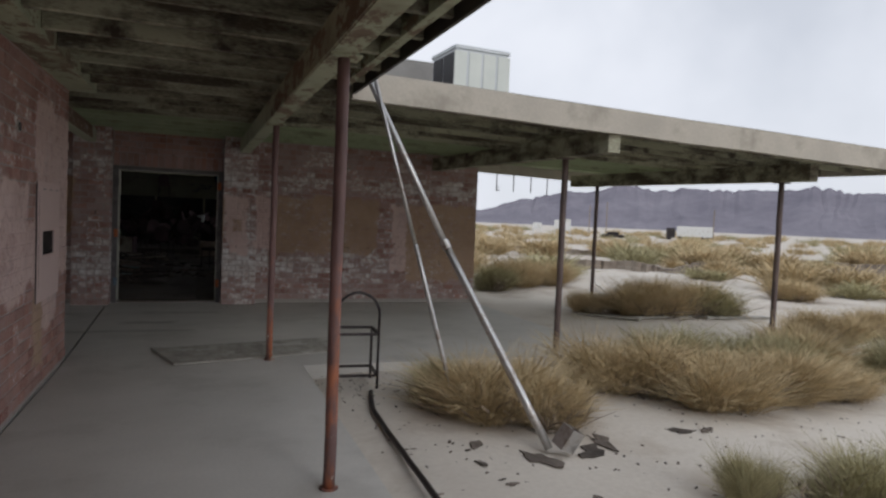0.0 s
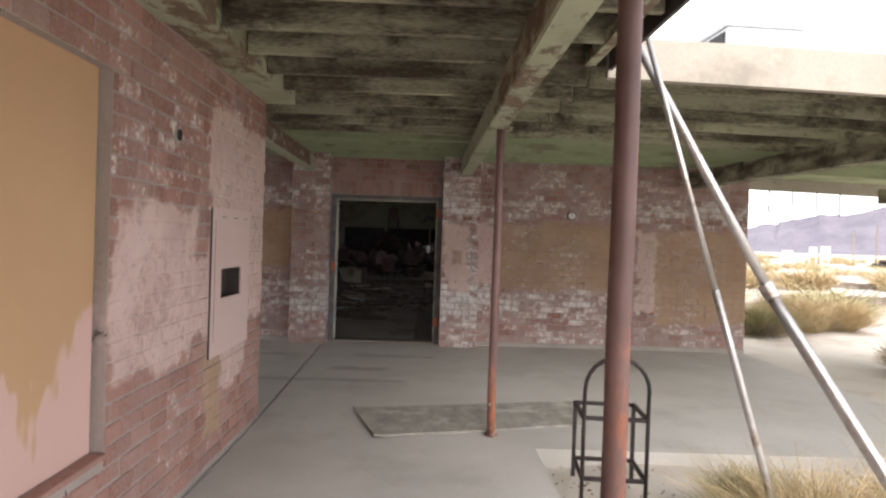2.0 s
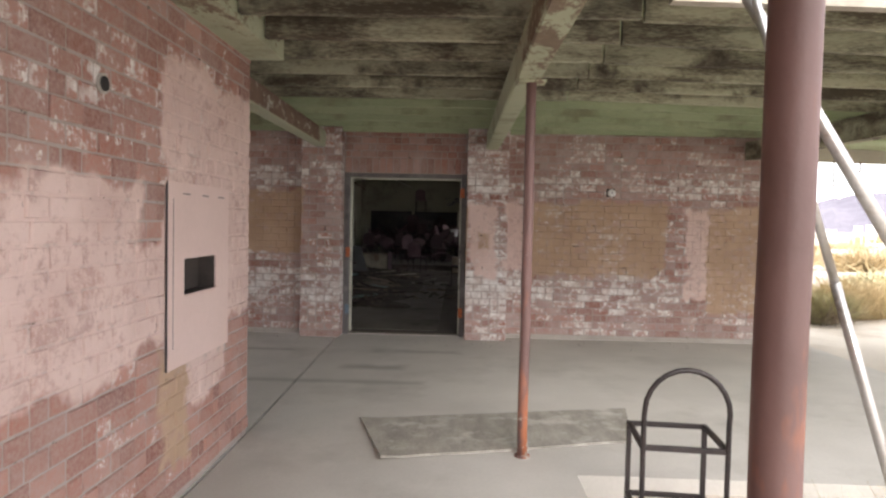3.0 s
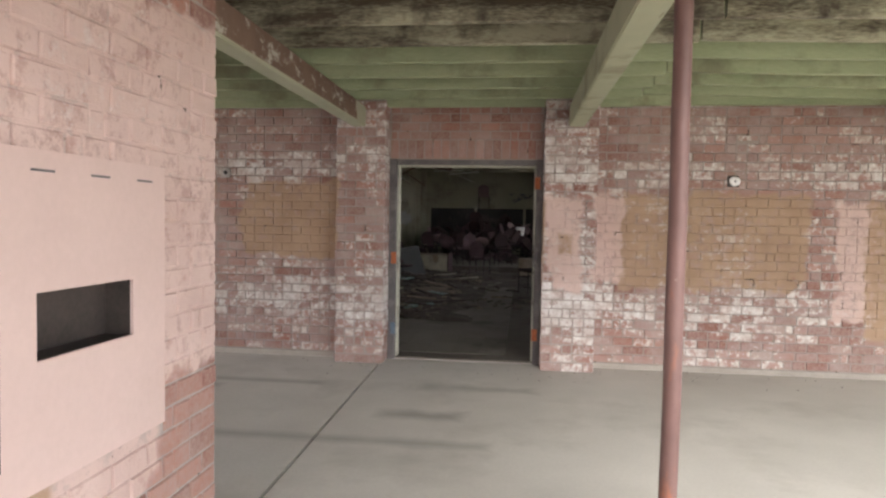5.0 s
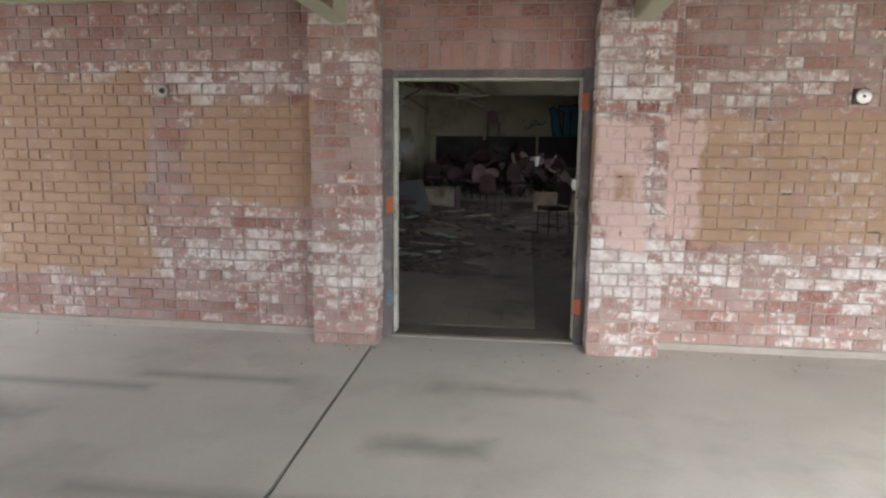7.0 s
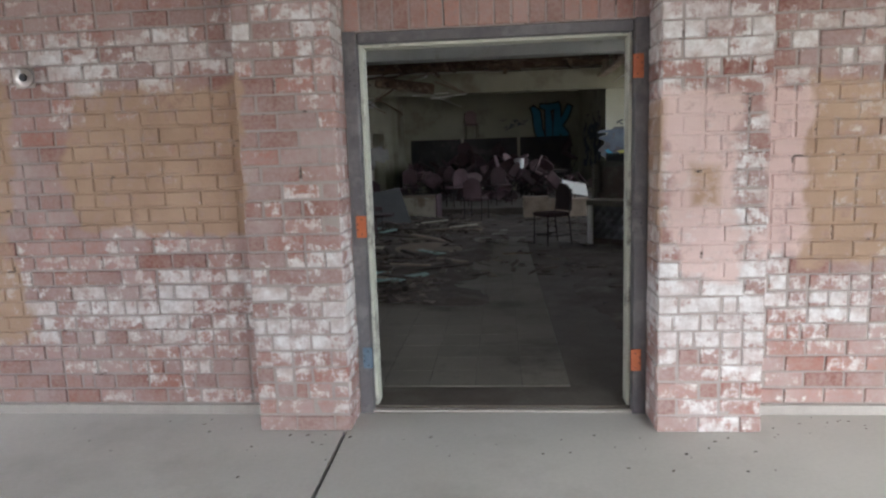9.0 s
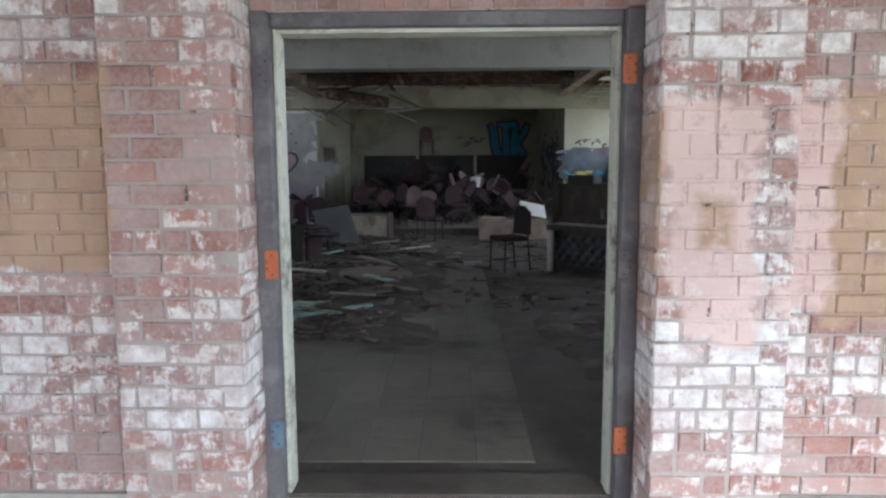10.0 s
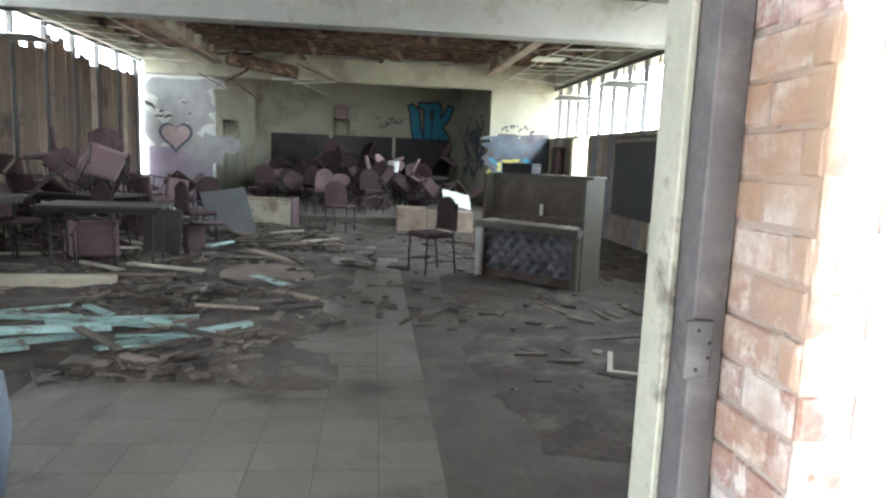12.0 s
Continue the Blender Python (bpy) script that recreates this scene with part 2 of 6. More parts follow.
M["frame_cream"] = plain("chipped cream paint", (0.52, 0.53, 0.44), (0.66, 0.67, 0.57), 6, 60, 0.6, stain=(0.22, 0.20, 0.17), stain_scale=6)
M["orange"] = plain("orange hinge paint", (0.45, 0.12, 0.04), (0.56, 0.16, 0.06), 20, 80, 0.5)
M["blue_paint"] = plain("chipped blue paint", (0.10, 0.16, 0.22), (0.16, 0.22, 0.28), 20, 80, 0.55)
# for black parts, and for the dark inside holes and openings
M["dark"] = plain("plain black and painted shade", (0.010, 0.010, 0.012), (0.03, 0.03, 0.034), 6, 60, 0.6)
M["tile"] = plain("grimy floor tile", (0.15, 0.137, 0.115), (0.22, 0.205, 0.174), 2.2, 45, 0.6, stain=(0.085, 0.073, 0.06), stain_scale=1.1, each=0.10, bump=0.1)
M["grout"] = plain("dark grout and dust", (0.08, 0.068, 0.056), (0.135, 0.12, 0.10), 3, 50, 0.95, stain=(0.07, 0.055, 0.045), stain_scale=0.8)
M["plaster"] = plain("stained cream plaster", (0.34, 0.33, 0.245), (0.43, 0.42, 0.325), 1.3, 40, 0.85, stain=(0.26, 0.235, 0.18), stain_scale=0.9)
M["plaster_white"] = plain("peeling white paint", (0.62, 0.63, 0.595), (0.75, 0.76, 0.725), 2, 40, 0.8, stain=(0.40, 0.41, 0.32), stain_scale=1.0)
M["rotten"] = plain("rotten roof boards", (0.045, 0.028, 0.02), (0.17, 0.11, 0.075), 4, 30, 0.95, stain=(0.28, 0.21, 0.15), stain_scale=3.5, each=0.35)
M["curtain"] = plain("brown rotting board", (0.075, 0.052, 0.038), (0.20, 0.15, 0.11), 1.5, 30, 0.9, stain=(0.06, 0.045, 0.035), stain_scale=1.5, stretch=(1, 1, 0.3), each=0.2)
M["mullion"] = plain("dark window mullion", (0.02, 0.02, 0.02), (0.05, 0.045, 0.04), 5, 50, 0.6)
M["chalkboard"] = plain("dark chalkboard", (0.022, 0.022, 0.024), (0.055, 0.05, 0.05), 2, 40, 0.7, stain=(0.10, 0.085, 0.08), stain_scale=1.5)
# the bluish grey puts the aerial haze into the hills' base colour
M["hazed_rock"] = plain("haze-tinted bare desert mountain", (0.165, 0.155, 0.19), (0.245, 0.23, 0.265), 0.006, 0.03, 1.0, bump=0)
M["straw"] = plain("dry golden brush", (0.44, 0.335, 0.18), (0.64, 0.52, 0.325), 3, 20, 0.9, each=0.35, bump=0)
M["straw_green"] = plain("olive green brush", (0.31, 0.285, 0.15), (0.50, 0.45, 0.27), 3, 20, 0.9, each=0.35, bump=0)
M["mauve"] = plain("faded mauve upholstery", (0.075, 0.045, 0.05), (0.14, 0.09, 0.098), 3, 70, 0.9, stain=(0.16, 0.10, 0.108), stain_scale=3, each=0.25)
M["maroon"] = plain("dark maroon upholstery", (0.03, 0.016, 0.018), (0.06, 0.032, 0.033), 3, 70, 0.9, each=0.25)
M["pinkcloth"] = plain("dusty pink upholstery", (0.25, 0.17, 0.18), (0.33, 0.235, 0.24), 3, 70, 0.9, each=0.15)
M["teal"] = plain("chipped teal paint", (0.26, 0.40, 0.37), (0.40, 0.55, 0.52), 4, 40, 0.75, stain=(0.16, 0.13, 0.10), stain_scale=6, each=0.25)
M["debris"] = plain("mixed grey rubble", (0.055, 0.043, 0.035), (0.18, 0.15, 0.125), 2, 30, 0.9, each=0.6)
M["oldwood"] = plain("grey weathered wood", (0.18, 0.14, 0.11), (0.34, 0.28, 0.22), 4, 40, 0.85, each=0.25)
M["cream_wood"] = plain("cream painted wood", (0.46, 0.43, 0.34), (0.58, 0.54, 0.43), 4, 40, 0.8, stain=(0.28, 0.22, 0.16), stain_scale=3)
M["piano"] = plain("dull brown piano wood", (0.06, 0.042, 0.032), (0.14, 0.105, 0.08), 2, 40, 0.5, stain=(0.20, 0.17, 0.14), stain_scale=2)
M["piano_side"] = plain("grey-green piano side", (0.085, 0.08, 0.065), (0.14, 0.13, 0.105), 2, 40, 0.65)
M["quilt"] = plain("grey quilted cloth", (0.13, 0.13, 0.145), (0.24, 0.24, 0.26), 4, 60, 0.85)
M["ivory"] = plain("yellowed keys", (0.50, 0.47, 0.40), (0.62, 0.59, 0.51), 6, 60, 0.5, each=0.2)
M["white"] = plain("off-white enamel", (0.66, 0.66, 0.64), (0.76, 0.76, 0.74), 3, 50, 0.5, stain=(0.5, 0.47, 0.42), stain_scale=3)
M["grey_panel"] = plain("grey laminate board", (0.03, 0.032, 0.032), (0.06, 0.063, 0.061), 2, 50, 0.6)
M["g_blue"] = plain("blue spray paint", (0.03, 0.20, 0.34), (0.06, 0.30, 0.45), 3, 40, 0.6)
M["g_dark"] = plain("black spray paint", (0.02, 0.02, 0.028), (0.05, 0.05, 0.06), 3, 40, 0.6)
M["g_lilac"] = plain("lilac paint", (0.32, 0.27, 0.34), (0.42, 0.36, 0.43), 3, 40, 0.8)
M["g_grey"] = plain("grey blue spray paint", (0.065, 0.08, 0.105), (0.125, 0.15, 0.18), 3, 40, 0.7)
# dark grey that paints shade onto the wall beside the alcove
M["g_shade"] = plain("mixed grey painted shade", (0.075, 0.075, 0.08), (0.15, 0.145, 0.145), 3, 40, 0.8, stain=(0.06, 0.05, 0.07), stain_scale=2.5)
M["g_smoke"] = plain("grey spray haze", (0.33, 0.33, 0.315), (0.45, 0.45, 0.43), 3, 40, 0.8)
n = Nodes("peeling brown beam paint")
over = n.math('SUBTRACT', n.axis(2), n.math('MULTIPLY', n.axis(1), 0.0103))
c = n.mix(n.noise(4, 5, 0.65), (0.12, 0.075, 0.055), (0.25, 0.165, 0.125))
c = n.mix(n.step(n.noise(9, 6, 0.75, stretch=(1, 0.6, 1)), 0.55, 0.60), c, (0.46, 0.45, 0.39))
kept = n.math('MAXIMUM', n.step(over, 2.306, 2.296), n.step(n.math('ADD', n.axis(1), n.math('MULTIPLY', n.noise(7, 4), 0.5)), 11.08, 11.16))
c = n.mix(kept, c, n.mix(n.noise(5), (0.38, 0.41, 0.29), (0.47, 0.48, 0.37)))
n.bump(n.noise(30, 4), 0.4, 0.006)
M["peeled"] = n.done(c, 0.85)
M["table_dark"] = plain("dark dusty laminate", (0.035, 0.03, 0.026), (0.075, 0.065, 0.056), 3, 40, 0.7)
M["g_yellow"] = plain("yellow spray paint", (0.42, 0.38, 0.08), (0.50, 0.46, 0.15), 3, 40, 0.6)
M["g_rose"] = plain("dusty rose paint", (0.45, 0.34, 0.32), (0.54, 0.42, 0.40), 3, 40, 0.8)
M["ac"] = plain("galvanised cooler casing", (0.46, 0.49, 0.50), (0.58, 0.60, 0.61), 2, 50, 0.5, 0.3)
M["ac_pad"] = plain("pale cooler louvres", (0.60, 0.63, 0.58), (0.70, 0.72, 0.66), 2, 50, 0.7)
M["board_old"] = plain("grey weathered plywood", (0.24, 0.225, 0.195), (0.40, 0.38, 0.335), 3, 30, 0.85, stain=(0.50, 0.48, 0.44), stain_scale=4, stretch=(3, 1, 1))
M["soil"] = plain("dark brown dirt and mould", (0.045, 0.036, 0.029), (0.115, 0.095, 0.078), 2.6, 24, 0.97, stain=(0.16, 0.14, 0.115), stain_scale=2.4, bump=0.6)
# the shade on the bank faces is part of this earth colour
M["bank"] = plain("shaded eroded earth", (0.17, 0.135, 0.105), (0.30, 0.25, 0.20), 0.8, 9, 0.97, stain=(0.40, 0.345, 0.28), stain_scale=0.5, bump=0.5)
M["twig"] = plain("grey dead twigs", (0.17, 0.13, 0.10), (0.33, 0.27, 0.21), 6, 40, 0.9, each=0.3, bump=0)


# ---------------------------------------------------------------- mesh helpers
def mesh_of(bm, name, material, smooth=False):
    me = bpy.data.meshes.new(name)
    bm.normal_update()
    bm.to_mesh(me)
    bm.free()
    if material:
        me.materials.append(M[material] if isinstance(material, str) else material)
    if smooth:
        me.shade_smooth()
    return me


def part(name, bm, material, parent, label="", smooth=False):
    ob = new(name, mesh_of(bm, name, material, smooth))
    ob.parent = parent
    if label:
        tagged(ob, label)
    return ob


def thing(name, bm, material, label, category, group="", kind="", smooth=False):
    return tagged(new(name, mesh_of(bm, name, material, smooth)), label, category, group, kind)


def root(name, at, label, category, group="", kind="", turn=0.0):
    ob = tagged(new(name), label, category, group, kind)
    ob.matrix_basis = pose(*at, 0, 0, turn)
    ob.empty_display_size = 0.1
    return ob


def box(bm, lo, hi, bevel=0.0, m=None):
    """An axis-parallel block, with bevelled edges if asked, moved by m."""
    size = [max(1e-4, b - a) for a, b in zip(lo, hi)]
    mid = [(a + b) / 2 for a, b in zip(lo, hi)]
    made = bmesh.ops.create_cube(bm, size=1.0, matrix=Matrix.Translation(mid) @ Matrix.Diagonal((*size, 1)))["verts"]
    if bevel:
        edges = list({e for v in made for e in v.link_edges})
        made = list({v for f in bmesh.ops.bevel(bm, geom=edges, offset=min(bevel, min(size) * 0.4), segments=1, affect='EDGES')["faces"] for v in f.verts} | {v for v in made if v.is_valid})
    if m is not None:
        bmesh.ops.transform(bm, matrix=m, verts=made)
    return made


def boxes(*items, bevel=0.0, m=None):
    bm = bmesh.new()
    for lo, hi in items:
        box(bm, lo, hi, bevel, m)
    return bm


def tube(bm, points, radius, sides=10, radii=None, caps=True):
    """A round tube along points."""
    pts = [Vector(p) for p in points]
    rings = []
    for i, p in enumerate(pts):
        d = (pts[min(i + 1, len(pts) - 1)] - pts[max(i - 1, 0)]).normalized()
        q = d.to_track_quat('Z', 'Y') if i == 0 else last_d.rotation_difference(d) @ q
        last_d = d
        r = radii[i] if radii else radius
        rings.append([bm.verts.new(p + q @ Vector((r * math.cos(a), r * math.sin(a), 0))) for a in (2 * math.pi * k / sides for k in range(sides))])
    for a, b in zip(rings, rings[1:]):
        for k in range(sides):
            bm.faces.new((a[k], a[(k + 1) % sides], b[(k + 1) % sides], b[k]))
    if caps:
        bm.faces.new(rings[0][::-1])
        bm.faces.new(rings[-1])
    return bm


def tubes(*runs, radius=0.01, sides=8):
    bm = bmesh.new()
    for r in runs:
        tube(bm, r, radius, sides)
    return bm


def prism(bm, outline, axis, a, b):
    """A flat outline of (u, v), pushed along an axis (0, 1 or 2) from a to b."""
    def at(u, v, w):
        return [(w, u, v), (u, w, v), (u, v, w)][axis]
    lo = [bm.verts.new(at(u, v, a)) for u, v in outline]
    hi = [bm.verts.new(at(u, v, b)) for u, v in outline]
    n = len(outline)
    for k in range(n):
        bm.faces.new((lo[k], lo[(k + 1) % n], hi[(k + 1) % n], hi[k]))
    bm.faces.new(lo[::-1])
    bm.faces.new(hi)
    bmesh.ops.recalc_face_normals(bm, faces=bm.faces)
    return bm


# ---------------------------------------------------------------- the plan
SIDE_X, SIDE_END = -0.425, 7.485          # face and end of the boarded building beside the walk
WALL_Y, PIL_Y = 11.520, 11.265          # face of the hall's front wall and of its two piers
DOOR = (-0.47, 1.085, 2.10)             # outer edges of the door frame
HALL = (-5.05, 4.85, 11.83, 27.0)       # inside faces of the hall
WALL_E, HALL_W = 5.52, -5.35
ROOF_Z = 4.15


def joist_z(y):
    return 2.488 + 0.0103 * y


def beam_z(y):
    return 2.283 + 0.0103 * y


def soffit(x, y):
    return 2.495 + 0.020 * (y - 6.1) - 0.0244 * (x - 2.2)

# ---------------------------------------------------------------- ground and floors
def ground_z(x, y):
    z = -0.13 + 0.05 * noise.noise((x * 0.35, y * 0.35, 0)) + 0.02 * noise.noise((x * 1.6, y * 1.6, 5))
    z += 0.05 * max(0.0, 1 - abs(x - 2.4) / 1.6) * (1 if y < 9 else 0)
    if -9 < x < 5.8 and -9 < y < 34 and not (x > 1.8 and y < 6.8):
        z = min(z, -0.14)
    far = max(0.0, math.hypot(x, y) - 25)
    z += -0.004 * min(far, 120) + 0.5 * min(1, far / 60) * noise.noise((x * 0.02, y * 0.02, 3))
    return z


def make_ground():
    near = [v * 0.45 for v in range(-24, 56)]
    out = [4200, 1800, 800, 400, 220, 130, 85, 60, 45, 35]
    xs = [-v for v in out] + [-28, -22, -17, -13] + near + [28, 32] + out[::-1]
    bm = bmesh.new()
    grid = [[bm.verts.new((x, y, ground_z(x, y))) for x in xs] for y in xs]
    for a, b in zip(grid, grid[1:]):
        for k in range(len(xs) - 1):
            bm.faces.new((a[k], a[k + 1], b[k + 1], b[k]))
    return thing("ground", bm, "sand", "pale wind-blown desert sand reaching to the hills", "ground", kind="structure", smooth=True)


make_ground()
# two pours, parted by a joint that runs up to the door
bm = bmesh.new()
prism(bm, [(-9.0, -8.0), (-0.425, -8.0), (-0.425, 6.9), (-0.446, 8.1), (-0.530, 11.26), (-0.530, WALL_Y + 0.1), (-9.0, WALL_Y + 0.1)], 2, -0.16, -0.002)
thing("floor", bm, "concrete", "dusty grey concrete porch slab with a joint", "floor", kind="structure")
bm = bmesh.new()
prism(bm, [(-0.413, -8.0), (1.735, -8.0), (1.735, 6.86), (5.5, 6.80), (5.5, WALL_Y + 0.1), (-0.508, WALL_Y + 0.1), (-0.508, 11.26), (-0.424, 8.1), (-0.405, 6.9)], 2, -0.16, 0.0)
thing("floor", bm, "concrete", "dusty grey concrete porch slab with dark smears", "floor", kind="structure")
thing("floor_joint", boxes(((-0.64, -8, -0.1), (-0.40, 11.5, -0.03))), "dark", "dirt-filled joint between two concrete slabs", "floor joint", kind="structure")

# ---------------------------------------------------------------- the boarded building beside the walk
PAN = (3.05, 4.935, 0.535, 2.155)
wall_side = thing("wall_side", boxes(((SIDE_X - 0.30, -6, -0.1), (SIDE_X - 0.007, PAN[0], 3.0)), ((SIDE_X - 0.30, PAN[1], -0.1), (SIDE_X - 0.007, 6.39, 3.0)), ((SIDE_X - 0.30, 6.868, -0.1), (SIDE_X - 0.007, SIDE_END - 0.007, 3.0)), ((SIDE_X - 0.30, 6.39, -0.1), (SIDE_X - 0.007, 6.868, 1.045)), ((SIDE_X - 0.30, 6.39, 1.27), (SIDE_X - 0.007, 6.868, 3.0)),
                  ((SIDE_X - 0.30, PAN[0], -0.1), (SIDE_X - 0.007, PAN[1], PAN[2])), ((SIDE_X - 0.30, PAN[0], PAN[3]), (SIDE_X - 0.007, PAN[1], 3.0)),
                  ((-9, SIDE_END - 0.30, -0.1), (SIDE_X - 0.30, SIDE_END - 0.007, 3.0))), "mortar_side",
                  "long red brick wall with flaking pink paint", "wall", kind="structure")
# unseen slab, added to stop sky light leaking into the side building
thing("added_side_roof", boxes(((-9.0, -6.3, 3.002), (SIDE_X - 0.02, SIDE_END - 0.02, 3.12))), "roofing", "added unseen flat roof of the boarded side building", "roof", kind="structure")
wall_back = thing("wall_back", boxes(((-9, -6.3, -0.1), (SIDE_X, -6.0, 3.0))), "mortar_side", "plain painted brick end wall", "wall", kind="structure")

# ---------------------------------------------------------------- the hall's shell
wall_front = thing("wall_front", boxes(((HALL_W, WALL_Y + 0.007, -0.1), (DOOR[0] + 0.0, HALL[2], 3.9)), ((DOOR[1], WALL_Y + 0.007, -0.1), (WALL_E, HALL[2], 3.9)),
                   ((DOOR[0], WALL_Y + 0.007, DOOR[2]), (DOOR[1], HALL[2], 3.9)),
                   ((-9.0, WALL_Y + 0.007, -0.1), (HALL_W, HALL[2], 3.9))), "mortar_hall",
                   "worn brick front wall with flaked white and tan paint", "wall", kind="structure")
hall_floor = thing("hall_floor", boxes(((HALL_W, HALL[2] - 0.34, -0.16), (WALL_E, 32, -0.008))), "grout", "dirty hall floor under dust and broken bits", "floor", kind="structure")
LW = (2.05, 3.42)
wall_west = thing("wall_west", boxes(((HALL_W, HALL[2], -0.1), (HALL[0], HALL[3], 0.55)), ((HALL_W, HALL[2], 3.45), (HALL[0], HALL[3], 3.9)), ((HALL_W, HALL[2], 0.55), (HALL[0], 13.0, 3.45))), "plaster",
                  "cream plaster wall below and above a long window band", "wall", kind="structure")
wall_east = thing("wall_east", boxes(((HALL[1], HALL[2], -0.1), (WALL_E, 23.8, 1.96)), ((HALL[1], 24.9, -0.1), (WALL_E, HALL[3], 1.96)), ((HALL[1], 23.8, -0.1), (WALL_E, 24.9, 0.9)),
                  ((HALL[1], HALL[2], 3.25), (WALL_E, HALL[3], 3.9)), ((HALL[1], HALL[2], 1.96), (WALL_E, 13.0, 3.25))), "plaster",
                  "cream plaster wall under a bright row of broken windows", "wall", kind="structure")
wall_stage = thing("wall_stage", boxes(((HALL_W, HALL[3], -0.1), (-3.53, HALL[3] + 0.25, 3.9)), ((-3.53, HALL[3], 3.62), (3.30, HALL[3] + 0.25, 3.9))), "plaster_white",
                   "white wall and header beside a wide alcove opening", "wall", kind="structure")
thing("wall_stage", boxes(((3.30, HALL[3], -0.1), (WALL_E, HALL[3] + 0.25, 3.9))), "plaster", "cream wall with graffiti between alcove and windows", "wall", kind="structure")
bm = bmesh.new()
prism(bm, [(-3.53, 27.25), (-3.45, 27.7), (-3.7, 27.7), (-3.78, 27.25)], 2, 0, 3.7)
prism(bm, [(-3.30, 28.7), (-2.97, 31.0), (-2.97, 31.25), (-3.25, 31.25), (-3.55, 28.7)], 2, 0, 3.7)
prism(bm, [(-3.45, 27.7), (-3.30, 28.7), (-3.55, 28.7), (-3.7, 27.7)], 2, 2.15, 3.7)
wall_alcove = thing("wall_alcove", bm, "plaster", "angled cream alcove wall with a narrow door opening", "wall", kind="structure")
bm = bmesh.new()
prism(bm, [(3.30, 27.25), (3.55, 27.25), (3.3, 31.25), (3.02, 31.0)], 2, 0, 3.7)
prism(bm, [(-2.97, 31.0), (3.02, 31.0), (3.3, 31.25), (-2.97, 31.25)], 2, 0, 3.7)
thing("wall_north", bm, "plaster", "stained cream back wall of the alcove", "wall", kind="structure")
# last box: unseen ceiling, added to block sky light and darken the doorway
thing("alcove_store", boxes(((-5.0, 27.3, 0), (-4.9, 29.6, 3.0)), ((-5.0, 29.6, 0), (-3.0, 29.7, 3.0)), ((-5.0, 27.25, 3.002), (-3.3, 29.7, 3.06))), "plaster", "dim store room walls behind the alcove door, with an added ceiling", "wall", kind="structure")
thing("ceiling", boxes(((HALL_W, HALL[2], 3.98), (WALL_E, 31.25, 4.06))), "rotten", "bare rotten underside of the hall roof", "ceiling", kind="structure")
hall_roof = thing("hall_roof", boxes(((HALL_W - 0.2, WALL_Y - 0.05, 4.06), (WALL_E + 0.2, 31.5, 4.24)), ((HALL_W - 0.2, WALL_Y - 0.05, 3.9), (WALL_E + 0.2, WALL_Y + 0.05, 4.06))), "roofing",
                  "flat brown-grey roof edge of the hall", "roof", kind="structure")
thing("alcove_ceiling", boxes(((-3.8, 27.25, 3.7), (3.6, 31.25, 3.78))), "plaster", "cream alcove ceiling", "ceiling", kind="structure")

# ---------------------------------------------------------------- porch roof
roof_walk = root("porch_roof", (0, 0, 0), "weathered green porch roof on timber joists", "porch roof", kind="structure")
# dark mottled deck above the joists
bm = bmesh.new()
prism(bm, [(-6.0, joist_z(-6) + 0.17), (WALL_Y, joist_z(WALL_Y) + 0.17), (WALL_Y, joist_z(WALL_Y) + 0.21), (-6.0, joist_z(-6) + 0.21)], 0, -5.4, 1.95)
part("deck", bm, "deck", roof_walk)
bm = bmesh.new()
prism(bm, [(-6.0, joist_z(-6) + 0.213), (WALL_Y, joist_z(WALL_Y) + 0.213), (WALL_Y, joist_z(WALL_Y) + 0.24), (-6.0, joist_z(-6) + 0.24)], 0, -5.4, 1.95)
part("roofing", bm, "roofing", roof_walk)
joists = [round(4.62 + 0.482 * k, 3) for k in range(-20, 15)]
for y in joists:
    z = joist_z(y)
    x0 = -0.19 if y < 7.2 else -5.35
    x1 = 1.94
    bm = boxes(((x0, y - 0.022, z), (x1, y + 0.022, z + 0.166)), bevel=0.004)
    part("joist", bm, "joist" if y < 9.0 else "green", roof_walk)
for a, b in ((-6.0, 7.46),):
    bm = bmesh.new()
    prism(bm, [(a, joist_z(a) - 0.03), (b, joist_z(b) - 0.03), (b, joist_z(b) + 0.168), (a, joist_z(a) + 0.168)], 0, SIDE_X - 0.2, -0.195)
    part("ledger", bm, "green_beam", roof_walk)
bm = bmesh.new()
prism(bm, [(WALL_Y - 0.06, joist_z(11.4) + 0.03), (WALL_Y - 0.003, joist_z(11.4) + 0.03), (WALL_Y - 0.003, joist_z(11.4) + 0.166), (WALL_Y - 0.06, joist_z(11.4) + 0.166)], 0, -5.35, 5.4)
part("rim_board", bm, "green", roof_walk)
bm = bmesh.new()
prism(bm, [(-6.0, joist_z(-6) - 0.02), (6.05, joist_z(6.05) - 0.02), (6.05, joist_z(6.05) + 0.22), (-6.0, joist_z(-6) + 0.25)], 0, 1.951, 1.972)
part("drip_edge", bm, "drip", roof_walk)
bm = bmesh.new()
prism(bm, [(-6.0, joist_z(-6) - 0.01), (6.0, joist_z(6.0) - 0.01), (6.0, joist_z(6.0) + 0.06), (-6.0, joist_z(-6) + 0.06)], 0, 1.80, 1.86)
part("edge_board", bm, "green_beam", roof_walk)


